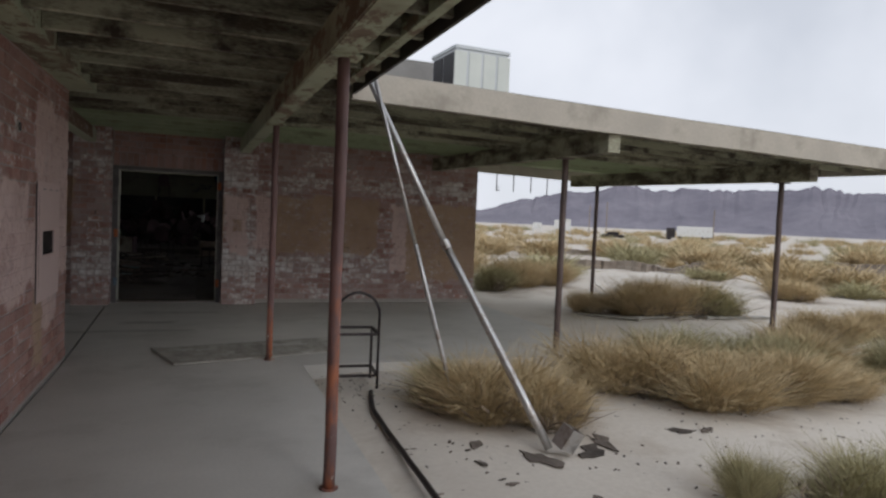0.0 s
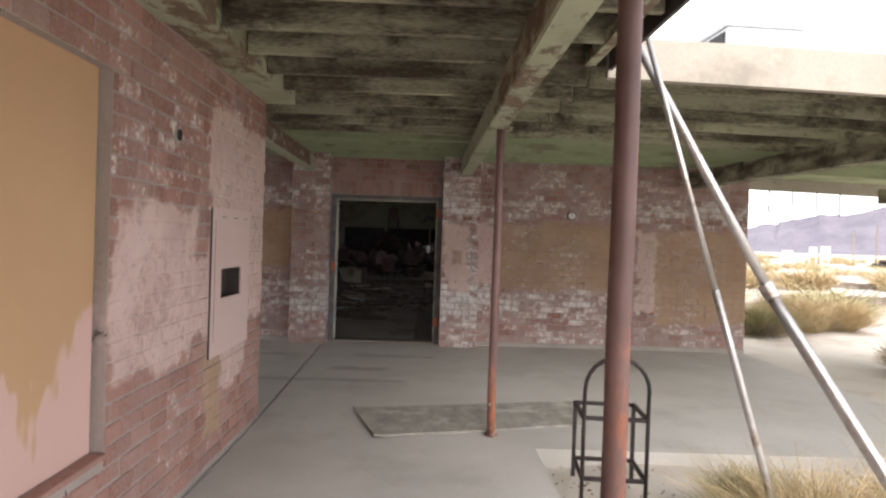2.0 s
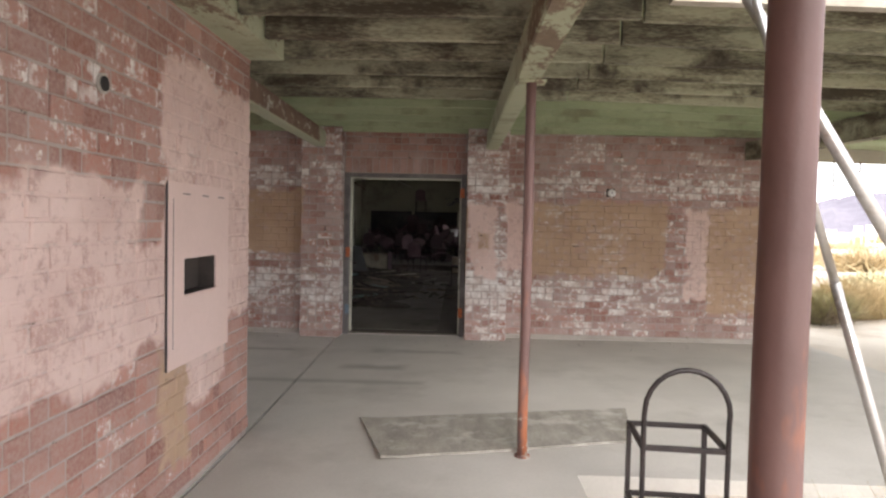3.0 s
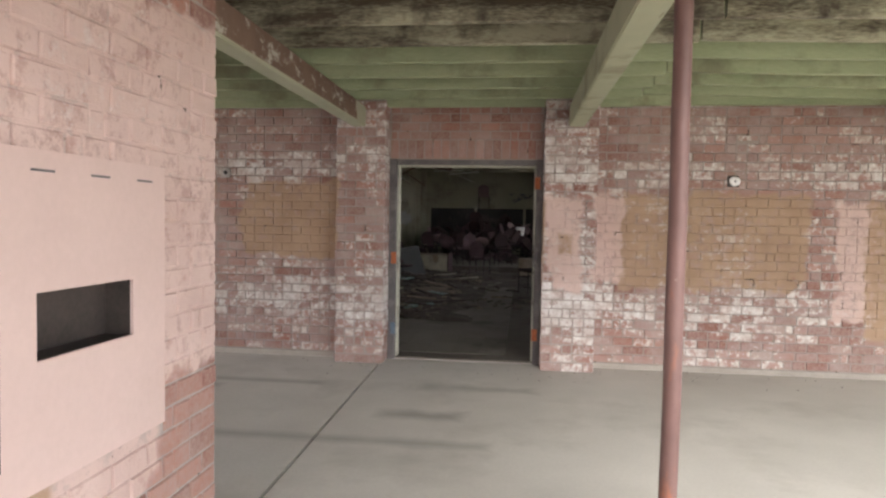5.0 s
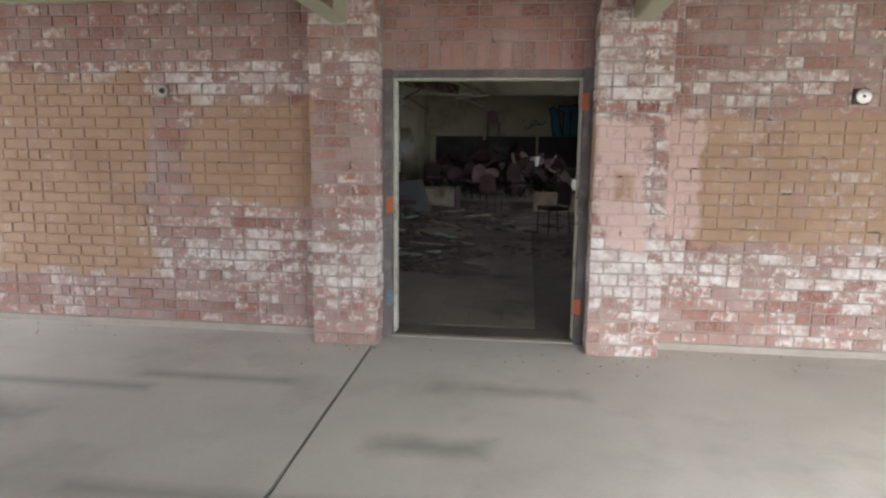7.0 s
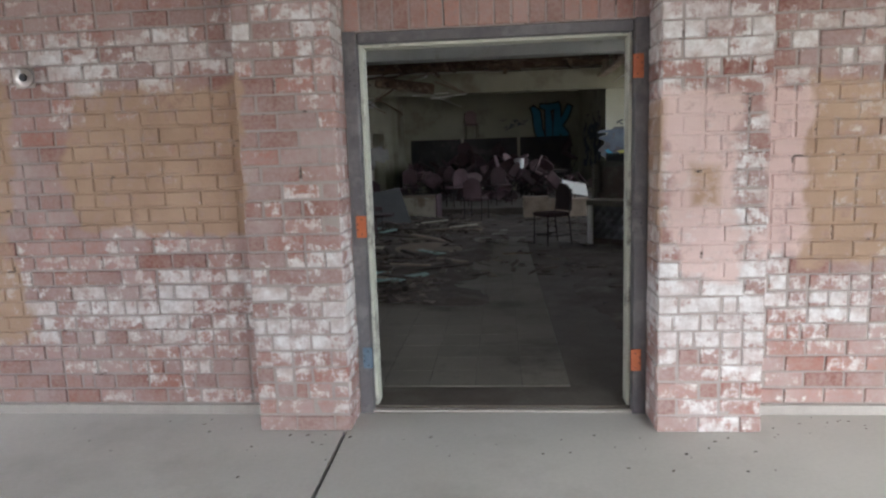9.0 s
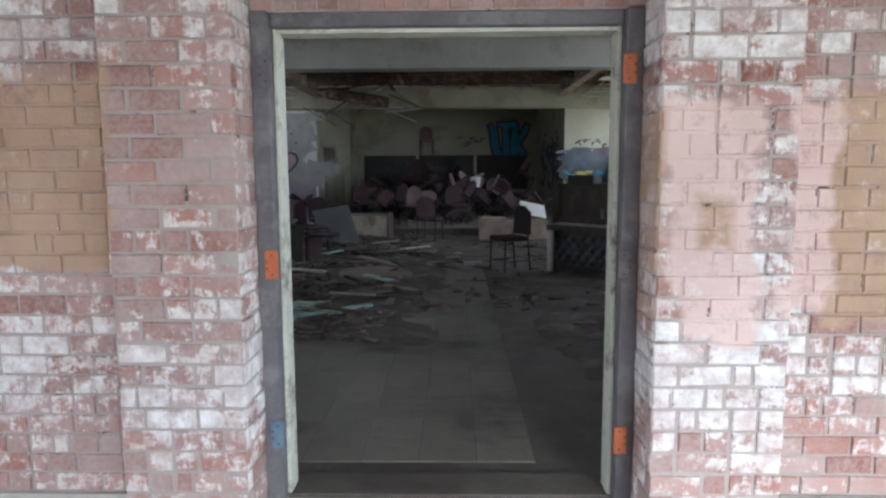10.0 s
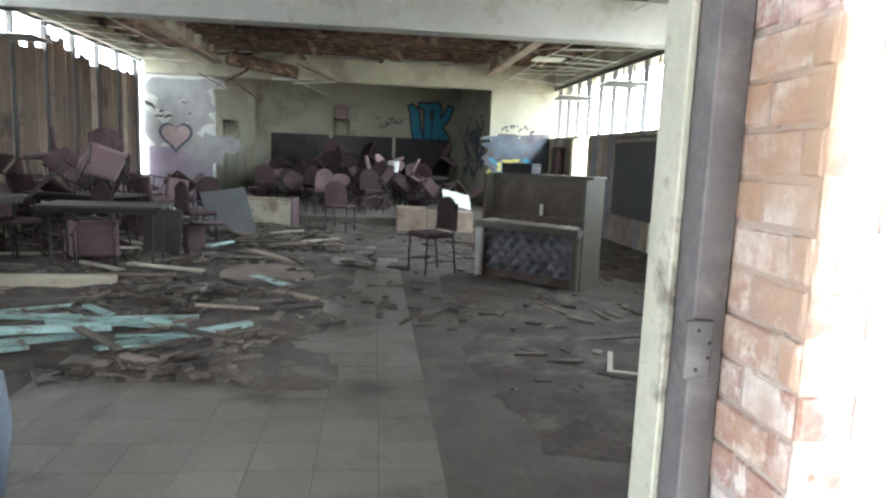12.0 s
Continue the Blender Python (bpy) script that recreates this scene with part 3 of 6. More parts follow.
def porch_beam(name, xa, ya, xb, yb, width, depth, material, label):
    """A timber that runs along the walk, its underside following the slope."""
    bm = bmesh.new()
    n = 12
    rings = []
    for k in range(n + 1):
        f = k / n
        x, y = xa + (xb - xa) * f, ya + (yb - ya) * f
        z = beam_z(y)
        wob = 0.004 * noise.noise((x, y * 3, 1))
        rings.append([bm.verts.new((x + sx * width / 2 + wob, y, z + sz)) for sx, sz in ((-1, 0), (1, 0), (1, depth), (-1, depth))])
    for a, b in zip(rings, rings[1:]):
        for k in range(4):
            bm.faces.new((a[k], a[(k + 1) % 4], b[(k + 1) % 4], b[k]))
    bm.faces.new(rings[0])
    bm.faces.new(rings[-1][::-1])
    bmesh.ops.recalc_face_normals(bm, faces=bm.faces)
    bmesh.ops.bevel(bm, geom=[e for e in bm.edges if e.calc_face_angle(0) > 0.5], offset=0.008, segments=2, affect='EDGES')
    return thing(name, bm, material, label, "beam", "porch beams", kind="structure")


porch_beam("porch_beam", 1.44, -6.0, 1.405, 11.30, 0.15, 0.205, "green_beam", "pale green timber porch beam with peeling paint")
porch_beam("porch_beam", -0.675, 7.50, -0.755, 11.30, 0.13, 0.20, "peeled", "peeling brown and green timber beam by the brick corner")

# ---------------------------------------------------------------- wide roof over the open side
X0, X1, Y0, Y1 = 1.955, 9.2, 6.10, 13.2
carport = root("carport_roof", (0, 0, 0), "wide flat beige carport roof with sagging edges", "carport roof", kind="structure")


def sloped(name, x0, x1, y0, y1, below, above, material, cuts=8):
    bm = bmesh.new()
    lo, hi = {}, {}
    for i in range(cuts + 1):
        for j in range(cuts + 1):
            x, y = x0 + (x1 - x0) * i / cuts, y0 + (y1 - y0) * j / cuts
            z = soffit(x, y) + 0.008 * noise.noise((x * 1.3, y * 1.3, 7))
            lo[i, j], hi[i, j] = bm.verts.new((x, y, z + below)), bm.verts.new((x, y, z + above))
    for i in range(cuts):
        for j in range(cuts):
            bm.faces.new((lo[i, j], lo[i, j + 1], lo[i + 1, j + 1], lo[i + 1, j]))
            bm.faces.new((hi[i, j], hi[i + 1, j], hi[i + 1, j + 1], hi[i, j + 1]))
    for k in range(cuts):
        for a, b in (((k, 0), (k + 1, 0)), ((k + 1, cuts), (k, cuts)), ((0, k + 1), (0, k)), ((cuts, k), (cuts, k + 1))):
            bm.faces.new((lo[a], lo[b], hi[b], hi[a]))
    bmesh.ops.recalc_face_normals(bm, faces=bm.faces)
    return part(name, bm, material, carport)


sloped("deck", X0, X1, Y0 + 0.04, WALL_Y - 0.003, 0.20, 0.23, "green")
sloped("deck", WALL_E + 0.21, X1, WALL_Y - 0.001, Y1, 0.20, 0.23, "green")
sloped("roofing", X0, X1, Y0 + 0.0, WALL_Y - 0.06, 0.233, 0.25, "roofing")
sloped("fascia", X0 - 0.0, X1 + 0.04, Y0 - 0.03, Y0 + 0.038, -0.005, 0.24, "fascia", 10)
sloped("fascia", X1 + 0.003, X1 + 0.045, Y0 + 0.04, Y1, -0.005, 0.24, "fascia", 10)
sloped("fascia", WALL_E + 0.22, X1, Y1 + 0.002, Y1 + 0.04, -0.005, 0.24, "fascia", 4)
for y in joists:
    if y > Y0 + 0.1 and y < 11.3:
        sloped("joist", X0, X1, y - 0.022, y + 0.022, 0.035, 0.199, "joist" if y < 9.0 else "green", 3)
for x in (4.70, 8.02):
    bm = bmesh.new()
    ys = [Y0 + 0.045 if x < 5 else Y0 + 0.5, 12.3 if x > 5.6 else WALL_Y - 0.005]
    z0, z1 = soffit(x, ys[0]), soffit(x, ys[1])
    prism(bm, [(ys[0], z0 - 0.19), (ys[1], z1 - 0.19), (ys[1], z1 + 0.033), (ys[0], z0 + 0.033)], 0, x - 0.07, x + 0.07)
    thing("porch_beam", bm, "joist", "weathered green timber beam under the carport roof", "beam", "porch beams", kind="structure")


def post(x, y, base, top, radius, material, label):
    ob = root("porch_post", (x, y, base), label, "post", "porch posts")
    bm = bmesh.new()
    h = top - base
    n = 14
    tube(bm, [(0.004 * noise.noise((x, y, k * 0.7)), 0.004 * noise.noise((y, x, k * 0.7)), h * k / n) for k in range(n + 1)], radius, 20)
    part("pipe", bm, material, ob, smooth=True)
    part("cap_plate", boxes(((-0.085, -0.075, h - 0.014), (0.085, 0.075, h - 0.001)), bevel=0.002), "green_beam" if material == "post" else "post_grey", ob)
    bm = bmesh.new()
    tube(bm, [(0, 0, 0), (0, 0, 0.01)], radius + 0.018, 16)
    part("base_flange", bm, material, ob)
    return ob


post(1.432, 3.90, 0.0, beam_z(3.90), 0.033, "post", "rust-red painted steel pipe post with orange rust")
post(1.437, 7.15, 0.0, beam_z(7.15), 0.032, "post", "rust-red steel pipe post standing by a mat")
post(1.42, 0.45, 0.0, beam_z(0.45), 0.037, "post", "rust-red painted steel pipe post")
post(4.72, 7.12, -0.16, soffit(4.7, 7.1) - 0.19, 0.037, "post_grey", "dark weathered steel pipe post in the sand")
post(8.06, 7.12, -0.16, soffit(8.02, 7.1) - 0.19, 0.037, "post_grey", "dark steel pipe post among dry bushes")
post(7.98, 11.35, -0.17, soffit(8.05, 11.45) - 0.19, 0.037, "post_grey", "dark steel pipe post at the far roof corner")

# ---------------------------------------------------------------- door frame
frame_root = root("door_frame", ((DOOR[0] + DOOR[1]) / 2, WALL_Y + 0.03, 0), "grey steel double door frame with empty hinges", "door frame", kind="structure")
w = (DOOR[1] - DOOR[0]) / 2
for s in (-1, 1):
    part("jamb", boxes(((min(s * (w + 0.0135), s * (w - 0.055)), -0.05, 0), (max(s * (w + 0.0135), s * (w - 0.055)), 0.14, DOOR[2])), bevel=0.003), "frame_grey", frame_root)
    part("stop", boxes(((min(s * (w - 0.056), s * (w - 0.073)), 0.03, 0), (max(s * (w - 0.056), s * (w - 0.073)), 0.15, DOOR[2] - 0.055)), bevel=0.003), "frame_cream", frame_root, "chipped cream painted stop")
part("head", boxes(((-w + 0.056, 0.0, DOOR[2] - 0.055), (w - 0.056, 0.14, DOOR[2])), bevel=0.003), "frame_grey", frame_root)
part("head_stop", boxes(((-w + 0.074, 0.04, DOOR[2] - 0.073), (w - 0.074, 0.15, DOOR[2] - 0.056)), bevel=0.003), "frame_cream", frame_root)
part("sill", boxes(((-w + 0.056, 0.02, 0.0), (w - 0.056, 0.24, 0.022)), bevel=0.004), "grout", frame_root)
for s, z, m in ((1, 1.86, "orange"), (1, 0.31, "orange"), (-1, 1.07, "orange"), (-1, 1.86, "frame_grey"), (-1, 0.33, "blue_paint"), (1, 1.07, "frame_grey")):
    hinge = part("hinge", boxes(((min(s * (w - 0.07), s * (w - 0.015)), -0.062, z - 0.06), (max(s * (w - 0.07), s * (w - 0.015)), -0.051, z + 0.06)), bevel=0.003), m, frame_root,
                 {"orange": "orange painted hinge leaf", "blue_paint": "blue painted hinge leaf"}.get(m, "grey hinge leaf"))
    for k in (-0.04, -0.015, 0.015, 0.04):
        part("screw", tube(bmesh.new(), [(s * (w - 0.035 + 0.012 * (1 if k * k < 0.001 else -1)), -0.0618, z + k), (s * (w - 0.035 + 0.012 * (1 if k * k < 0.001 else -1)), -0.064, z + k)], 0.004, 8), "dark", hinge)
thing("doorstep_gap", boxes(((DOOR[0], WALL_Y - 0.0, 0.002), (DOOR[1], WALL_Y + 0.03, 0.012))), "footing", "chipped concrete sill strip under the door", "sill", kind="structure")

# ---------------------------------------------------------------- things on the porch
board = root("window_board", (SIDE_X, 0, 0), "tan plywood board with pale pink streaks closing a window", "boarded window")
n = Nodes("tan board with pink wash")
tanb = n.mix(n.noise(2.0, 4), (0.50, 0.315, 0.175), (0.57, 0.37, 0.215))
run = n.math('ADD', n.noise(2.6, 3, stretch=(1, 1, 0.35)), n.math('MULTIPLY', n.math('SUBTRACT', 0.95, n.axis(2)), 0.30))
pinkmask = n.math('MAXIMUM', n.step(run, 0.50, 0.525), n.area(n.axis(1), n.axis(2), 2.9, 3.98, 0.4, 1.85, n.noise(2.5, 3), 0.35))
n.bump(n.noise(40, 3), 0.1, 0.004)
M["board_wash"] = n.done(n.mix(pinkmask, tanb, (0.66, 0.45, 0.40)), 0.75)
part("panel", boxes(((-0.085, PAN[0] + 0.02, PAN[2] + 0.006), (-0.06, 3.794, PAN[3]))), "board_wash", board)
part("panel", boxes(((-0.085, 3.812, PAN[2] + 0.006), (-0.06, PAN[1] - 0.012, PAN[3]))), "board_wash", board)
part("backing", boxes(((-0.11, PAN[0], PAN[2]), (-0.09, PAN[1], PAN[3]))), "dark", board)
part("sill", boxes(((-0.058, PAN[0] + 0.002, PAN[2] - 0.02), (0.010, PAN[1] - 0.002, PAN[2] + 0.005)), bevel=0.004), "brick_side", board)

# a pink metal panel with a slot, let into the side wall
meter = root("electrical_box", (SIDE_X, 0, 0), "pink painted steel electrical box with a dark open slot", "electrical box")
bm = bmesh.new()
gy, gz = (6.215, 6.402, 6.852, 7.05), (0.70, 1.062, 1.252, 1.645)
front = [[[bm.verts.new((x, y, z)) for z in gz] for y in gy] for x in (-0.01, 0.010)]
for i in range(3):
    for j in range(3):
        if (i, j) != (1, 1):
            for f in front:
                bm.faces.new((f[i][j], f[i + 1][j], f[i + 1][j + 1], f[i][j + 1]))
for ring in ([(0, 0), (3, 0), (3, 3), (0, 3)], [(1, 1), (2, 1), (2, 2), (1, 2)]):
    for (a, b), (c, d) in zip(ring, ring[1:] + ring[:1]):
        steps = max(abs(c - a), abs(d - b))
        for k in range(steps):
            p = (a + (c - a) * k // steps, b + (d - b) * k // steps)
            q = (a + (c - a) * (k + 1) // steps, b + (d - b) * (k + 1) // steps)
            bm.faces.new((front[0][p[0]][p[1]], front[0][q[0]][q[1]], front[1][q[0]][q[1]], front[1][p[0]][p[1]]))
bmesh.ops.recalc_face_normals(bm, faces=bm.faces)
M["pink_steel"] = plain("pink painted steel", (0.62, 0.475, 0.44), (0.69, 0.535, 0.50), 1.5, 40, 0.6, bump=0.08)
box_door = part("door", bm, "pink_steel", meter)
slot = part("slot_back", boxes(((-0.10, gy[1] - 0.01, 1.05), (-0.095, gy[2] + 0.01, 1.265))), "drip", meter, "dark metal back of the slot")
for lo, hi in (((-0.095, gy[1] - 0.01, 1.05), (-0.002, gy[1], 1.265)), ((-0.095, gy[2], 1.05), (-0.002, gy[2] + 0.01, 1.265)), ((-0.095, gy[1], 1.05), (-0.002, gy[2], 1.062)), ((-0.095, gy[1], 1.252), (-0.002, gy[2], 1.265))):
    part("slot_plate", boxes((lo, hi)), "drip", slot)
part("seam", boxes(((0.0, 6.205, 0.70), (0.006, 6.2145, 1.645))), "dark", box_door)
part("seam", boxes(((0.0102, 6.265, 0.80), (0.0112, 6.270, 1.56))), "dark", box_door)
for y in (6.43, 6.68, 6.92):
    part("hinge", boxes(((0.0102, y - 0.045, 1.585), (0.0125, y + 0.045, 1.592))), "frame_grey", box_door)
# solid black disc; its colour stands for the shade inside the hole
bm = bmesh.new()
tube(bm, [(0, 0, 0), (0.014, 0, 0)], 0.030, 16)
fit_plate = thing("pipe_stub", bm, "dark", "broken lamp fitting with a dark hole in brick", "fitting")
fit_plate.matrix_basis = pose(SIDE_X + 0.002, 5.63, 1.99)
part("rim", tube(bmesh.new(), [(0, 0, 0.0), (0.008, 0, 0)], 0.042, 16), "footing", fit_plate)


def wall_fitting(x, z, cover):
    ob = root("wall_lamp_fitting", (x, WALL_Y - 0.004, z), "round metal lamp fitting without its lamp on brick" if cover else "open grey socket box with a dark hole on brick", "wall fitting", "wall fittings")
    part("back_box", boxes(((-0.055, -0.012, -0.055), (0.055, 0.0, 0.055)), bevel=0.004), "drip" if cover else "footing", ob)
    bm = bmesh.new()
    tube(bm, [(0.012, -0.013, 0), (0.012, -0.030, 0), (0.012, -0.034, 0)], 0.05, 20, radii=(0.052, 0.050, 0.03))
    part("cover", bm, "galv", ob)
    # the hole is a raised disc with its shade given by black
    bm = bmesh.new()
    tube(bm, [(0.012, -0.035, 0), (0.012, -0.042, 0)], 0.010 if cover else 0.022, 12)
    part("hole", bm, "dark", ob)


wall_fitting(-2.28, 1.94, False)
wall_fitting(2.94, 1.90, True)

# the bare steel frame of a chair
chair_frame = root("chair_frame", (2.09, 6.24, -0.045), "bare black steel chair frame without seat cushion", "chair frame", turn=-5)
leg = 0.012
W2, D2, SH, BH = 0.19, 0.19, 0.50, 0.86
arch = [(-W2, -D2, 0.0), (-W2, -D2, 0.3), (-W2, -D2, 0.62)] + [(-W2 * math.cos(a), -D2 - 0.01, 0.66 + 0.20 * math.sin(a)) for a in (math.pi * k / 12 for k in range(13))] + [(W2, -D2, 0.62), (W2, -D2, 0.3), (W2, -D2, 0.0)]
part("back_hoop", tubes(arch, radius=0.0125, sides=10), "black_steel", chair_frame, smooth=True)
for s in (-1, 1):
    part("leg", boxes(((s * W2 - leg, D2 - leg, 0), (s * W2 + leg, D2 + leg, SH)), bevel=0.002), "black_steel", chair_frame)
for a, b in (((-W2, -D2), (W2, -D2)), ((-W2, D2), (W2, D2)), ((-W2, -D2), (-W2, D2)), ((W2, -D2), (W2, D2))):
    for z, name in ((SH - 0.012, "seat_rail"), (0.12, "stretcher")):
        lo = (min(a[0], b[0]) - (leg if a[0] == b[0] else -leg), min(a[1], b[1]) - (leg if a[1] == b[1] else -leg), z - leg)
        hi = (max(a[0], b[0]) + (leg if a[0] == b[0] else -leg), max(a[1], b[1]) + (leg if a[1] == b[1] else -leg), z + leg)
        part(name, boxes((lo, hi), bevel=0.002), "black_steel", chair_frame)

# a flat old board on the slab
mat = root("old_board", (0, 0, 0), "grey weathered plywood sheet lying on the slab", "board")
quad = [(0.555, 7.00), (2.22, 7.47), (2.37, 8.27), (0.312, 7.80)]
bm = bmesh.new()
cols, rows_ = 16, 6
top = {}
for i in range(cols + 1):
    for j in range(rows_ + 1):
        f, g = i / cols, j / rows_
        a = Vector(quad[0]).lerp(Vector(quad[1]), f)
        b = Vector(quad[3]).lerp(Vector(quad[2]), f)
        p = a.lerp(b, g)
        lift = 0.018 + 0.010 * max(0, noise.noise((p.x * 1.8, p.y * 1.8, 2))) + (0.012 if i == 0 else 0)
        top[i, j] = (bm.verts.new((p.x, p.y, lift)), bm.verts.new((p.x, p.y, lift - 0.016)))
for i in range(cols):
    for j in range(rows_):
        for k in (0, 1):
            bm.faces.new([top[q][k] for q in ((i, j), (i + 1, j), (i + 1, j + 1), (i, j + 1))][::1 - 2 * k])
edge = [(i, 0) for i in range(cols)] + [(cols, j) for j in range(rows_)] + [(i, rows_) for i in range(cols, 0, -1)] + [(0, j) for j in range(rows_, 0, -1)]
for a, b in zip(edge, edge[1:] + edge[:1]):
    bm.faces.new((top[a][1], top[b][1], top[b][0], top[a][0]))
part("sheet", bm, "board_old", mat)

# two pipes that lean against the roof
for nm, foot, top_at, r, lab in (("brace_pipe", (3.08, 4.39, -0.09), (2.02, 5.74, 2.60), 0.030, "galvanised steel pipe leaning against the roof edge with a coupling"),
                                 ("brace_pipe", (2.75, 5.33, -0.08), (2.02, 5.56, 2.58), 0.019, "thin galvanised pipe leaning against the roof edge")):
    ob = root(nm, foot, lab, "pipe", "leaning pipes")
    d = Vector(top_at) - Vector(foot)
    bm = bmesh.new()
    cut = 0.51
    sag = Vector((0.06, 0.26, 0.0)) if r > 0.02 else Vector()
    tube(bm, [d * f + sag * f * 2 * (1 if f < 0.54 else 0) for f in (0, cut * 0.25, cut * 0.5, cut * 0.75, cut)], r, 16)
    part("lower_tube", bm, "galv", ob, smooth=True)
    bm = bmesh.new()
    tube(bm, [d * f + sag * 2 * cut * (1 - f) / (1 - cut) for f in (cut, (cut + 1) / 2, 1)], r * 0.82, 16)
    part("upper_tube", bm, "galv", ob, smooth=True)
    if r > 0.02:
        part("coupling", tube(bmesh.new(), [d * (cut - 0.012) + sag * 2 * cut, d * (cut + 0.012) + sag * 2 * cut], r * 1.25, 16), "galv", ob)
        bx = boxes(((-0.07, -0.055, -0.01), (0.07, -0.047, 0.15)), ((-0.07, 0.047, -0.01), (0.07, 0.055, 0.15)), ((-0.07, -0.047, -0.01), (-0.062, 0.047, 0.15)), ((0.062, -0.047, -0.01), (0.07, 0.047, 0.15)), ((-0.062, -0.047, -0.01), (0.062, 0.047, 0.0)), m=pose(0.07, -0.06, 0.03, 18, 25, 20))
        part("socket_box", bx, "galv", ob, "open sheet-metal socket box")

# a black hose on the sand
bm = bmesh.new()
pts = [(2.22, 6.02), (2.10, 5.5), (2.06, 5.0), (2.06, 4.5), (2.02, 4.0), (1.98, 3.5), (1.97, 2.8), (2.02, 2.0)]
fine = []
for a, b in zip(pts, pts[1:]):
    for k in range(5):
        x, y = a[0] + (b[0] - a[0]) * k / 5, a[1] + (b[1] - a[1]) * k / 5
        fine.append((x + 0.012 * math.sin(y * 4), y, ground_z(x, y) + 0.018))
tube(bm, fine, 0.020, 8)
thing("hose", bm, "black_steel", "black rubber hose lying half in the sand", "hose", smooth=True)

# cooler on the roof
z0 = soffit(4.6, 9.6) + 0.25
cooler = root("roof_cooler", (4.62, 9.95, z0), "boxy galvanised evaporative cooler on the roof", "cooler", turn=3)
H = 4.05 - z0
part("casing", boxes(((-0.44, -0.44, 0.12), (0.44, 0.44, H)), bevel=0.015), "ac", cooler)
part("rim", boxes(((-0.46, -0.46, H - 0.05), (0.46, 0.46, H + 0.01)), bevel=0.01), "ac", cooler)
for k in range(4):
    x = -0.36 + 0.24 * k
    panel = part("louvre_panel", boxes(((x - 0.10, -0.452, 0.3), (x + 0.10, -0.441, H - 0.08)), bevel=0.003), "ac_pad", cooler)
# black plates on the casing paint the shade of two openings
for k in range(2):
    part("opening_shade", boxes(((-0.452, -0.38 + 0.40 * k, 0.3), (-0.441, -0.02 + 0.40 * k, H - 0.09))), "dark", cooler)
for sx in (-1, 1):
    for sy in (-1, 1):
        part("foot", boxes(((sx * 0.4 - 0.03, sy * 0.4 - 0.03, -0.02), (sx * 0.4 + 0.03, sy * 0.4 + 0.03, 0.121))), "galv", cooler)

# thin hangers under the far roof edge
for x, ln, foot in ((6.68, 0.38, 0.05), (7.08, 0.36, 0), (7.5, 0.35, 0), (7.9, 0.38, 0)):
    zt = soffit(x, Y1)
    run = [(x, Y1 - 0.02, zt + 0.01), (x, Y1 - 0.02, zt - ln)]
    bm = tubes(run, radius=0.012, sides=6)
    if foot:
        tube(bm, [(x, Y1 - 0.02, zt - ln + 0.02), (x + 0.07, Y1 - 0.02, zt - ln + 0.02)], 0.010, 6)
        tube(bm, [(x, Y1 - 0.02, zt - ln + 0.09), (x + 0.07, Y1 - 0.02, zt - ln + 0.09)], 0.010, 6)
    thing("hanger_rod", bm, "post_grey", "thin rusty rod hanging from the roof edge", "rod", "hanger rods")

# boards half buried in the sand beyond the roof
for k, (x, y, ln, turn) in enumerate(((8.6, 10.1, 1.5, 8), (9.2, 10.35, 1.2, -4), (10.2, 9.9, 1.6, 2), (7.6, 10.2, 1.1, 130)
        )):
    z = ground_z(x, y)
    ob = thing("sand_board", boxes(((-ln / 2, -0.10, 0), (ln / 2, 0.10, 0.035)), bevel=0.006), "board_old", "pale splintered board lying on the sand", "board", "sand boards")
    ob.matrix_basis = pose(x, y, z + 0.008, 2 * k - 4, 1, turn)

def scrap(x, y, size, seed, on=None):
    """A torn, curled piece of roofing felt, in the hall of board, with a ragged outline."""
    r = random.Random(seed)
    n = 14
    rim = [(size * r.uniform(0.3, 1.0) * math.cos(6.283 * k / n), size * 0.5 * r.uniform(0.3, 1.0) * math.sin(6.283 * k / n)) for k in range(n)]
    bm = bmesh.new()
    def at(u, v, up):
        return bm.verts.new((u, v, 0.003 + up * 0.6 + 0.10 * size * abs(noise.noise((u * 9, v * 9, seed)))))
    for up, flip in ((0.012, 1), (0.0, -1)):
        mid = at(0, 0, up)
        ring = [at(u, v, up) for u, v in rim]
        for k in range(n):
            bm.faces.new((mid, ring[k], ring[(k + 1) % n])[::flip])
        if flip == 1:
            top_ring = ring
    for k in range(n):
        bm.faces.new((ring[k], ring[(k + 1) % n], top_ring[(k + 1) % n], top_ring[k]))
    ob = thing("felt_scrap", bm, "debris", "torn dark scrap of roofing felt and board lying flat", "scrap", "felt scraps")
    ob.matrix_basis = pose(x, y, ground_z(x, y) if on is None else on, 0, 0, 40 * seed)


for k, (x, y, size) in enumerate(((3.42, 4.36, 0.26), (3.62, 4.52, 0.22), (2.95, 4.28, 0.24), (4.42, 4.62, 0.18), (4.66, 4.60, 0.12), (2.62, 4.62, 0.12), (2.5, 4.25, 0.09), (2.95, 3.6, 0.07), (2.55, 3.9, 0.06), (3.2, 3.45, 0.05))):
    scrap(x, y, size, k + 1)

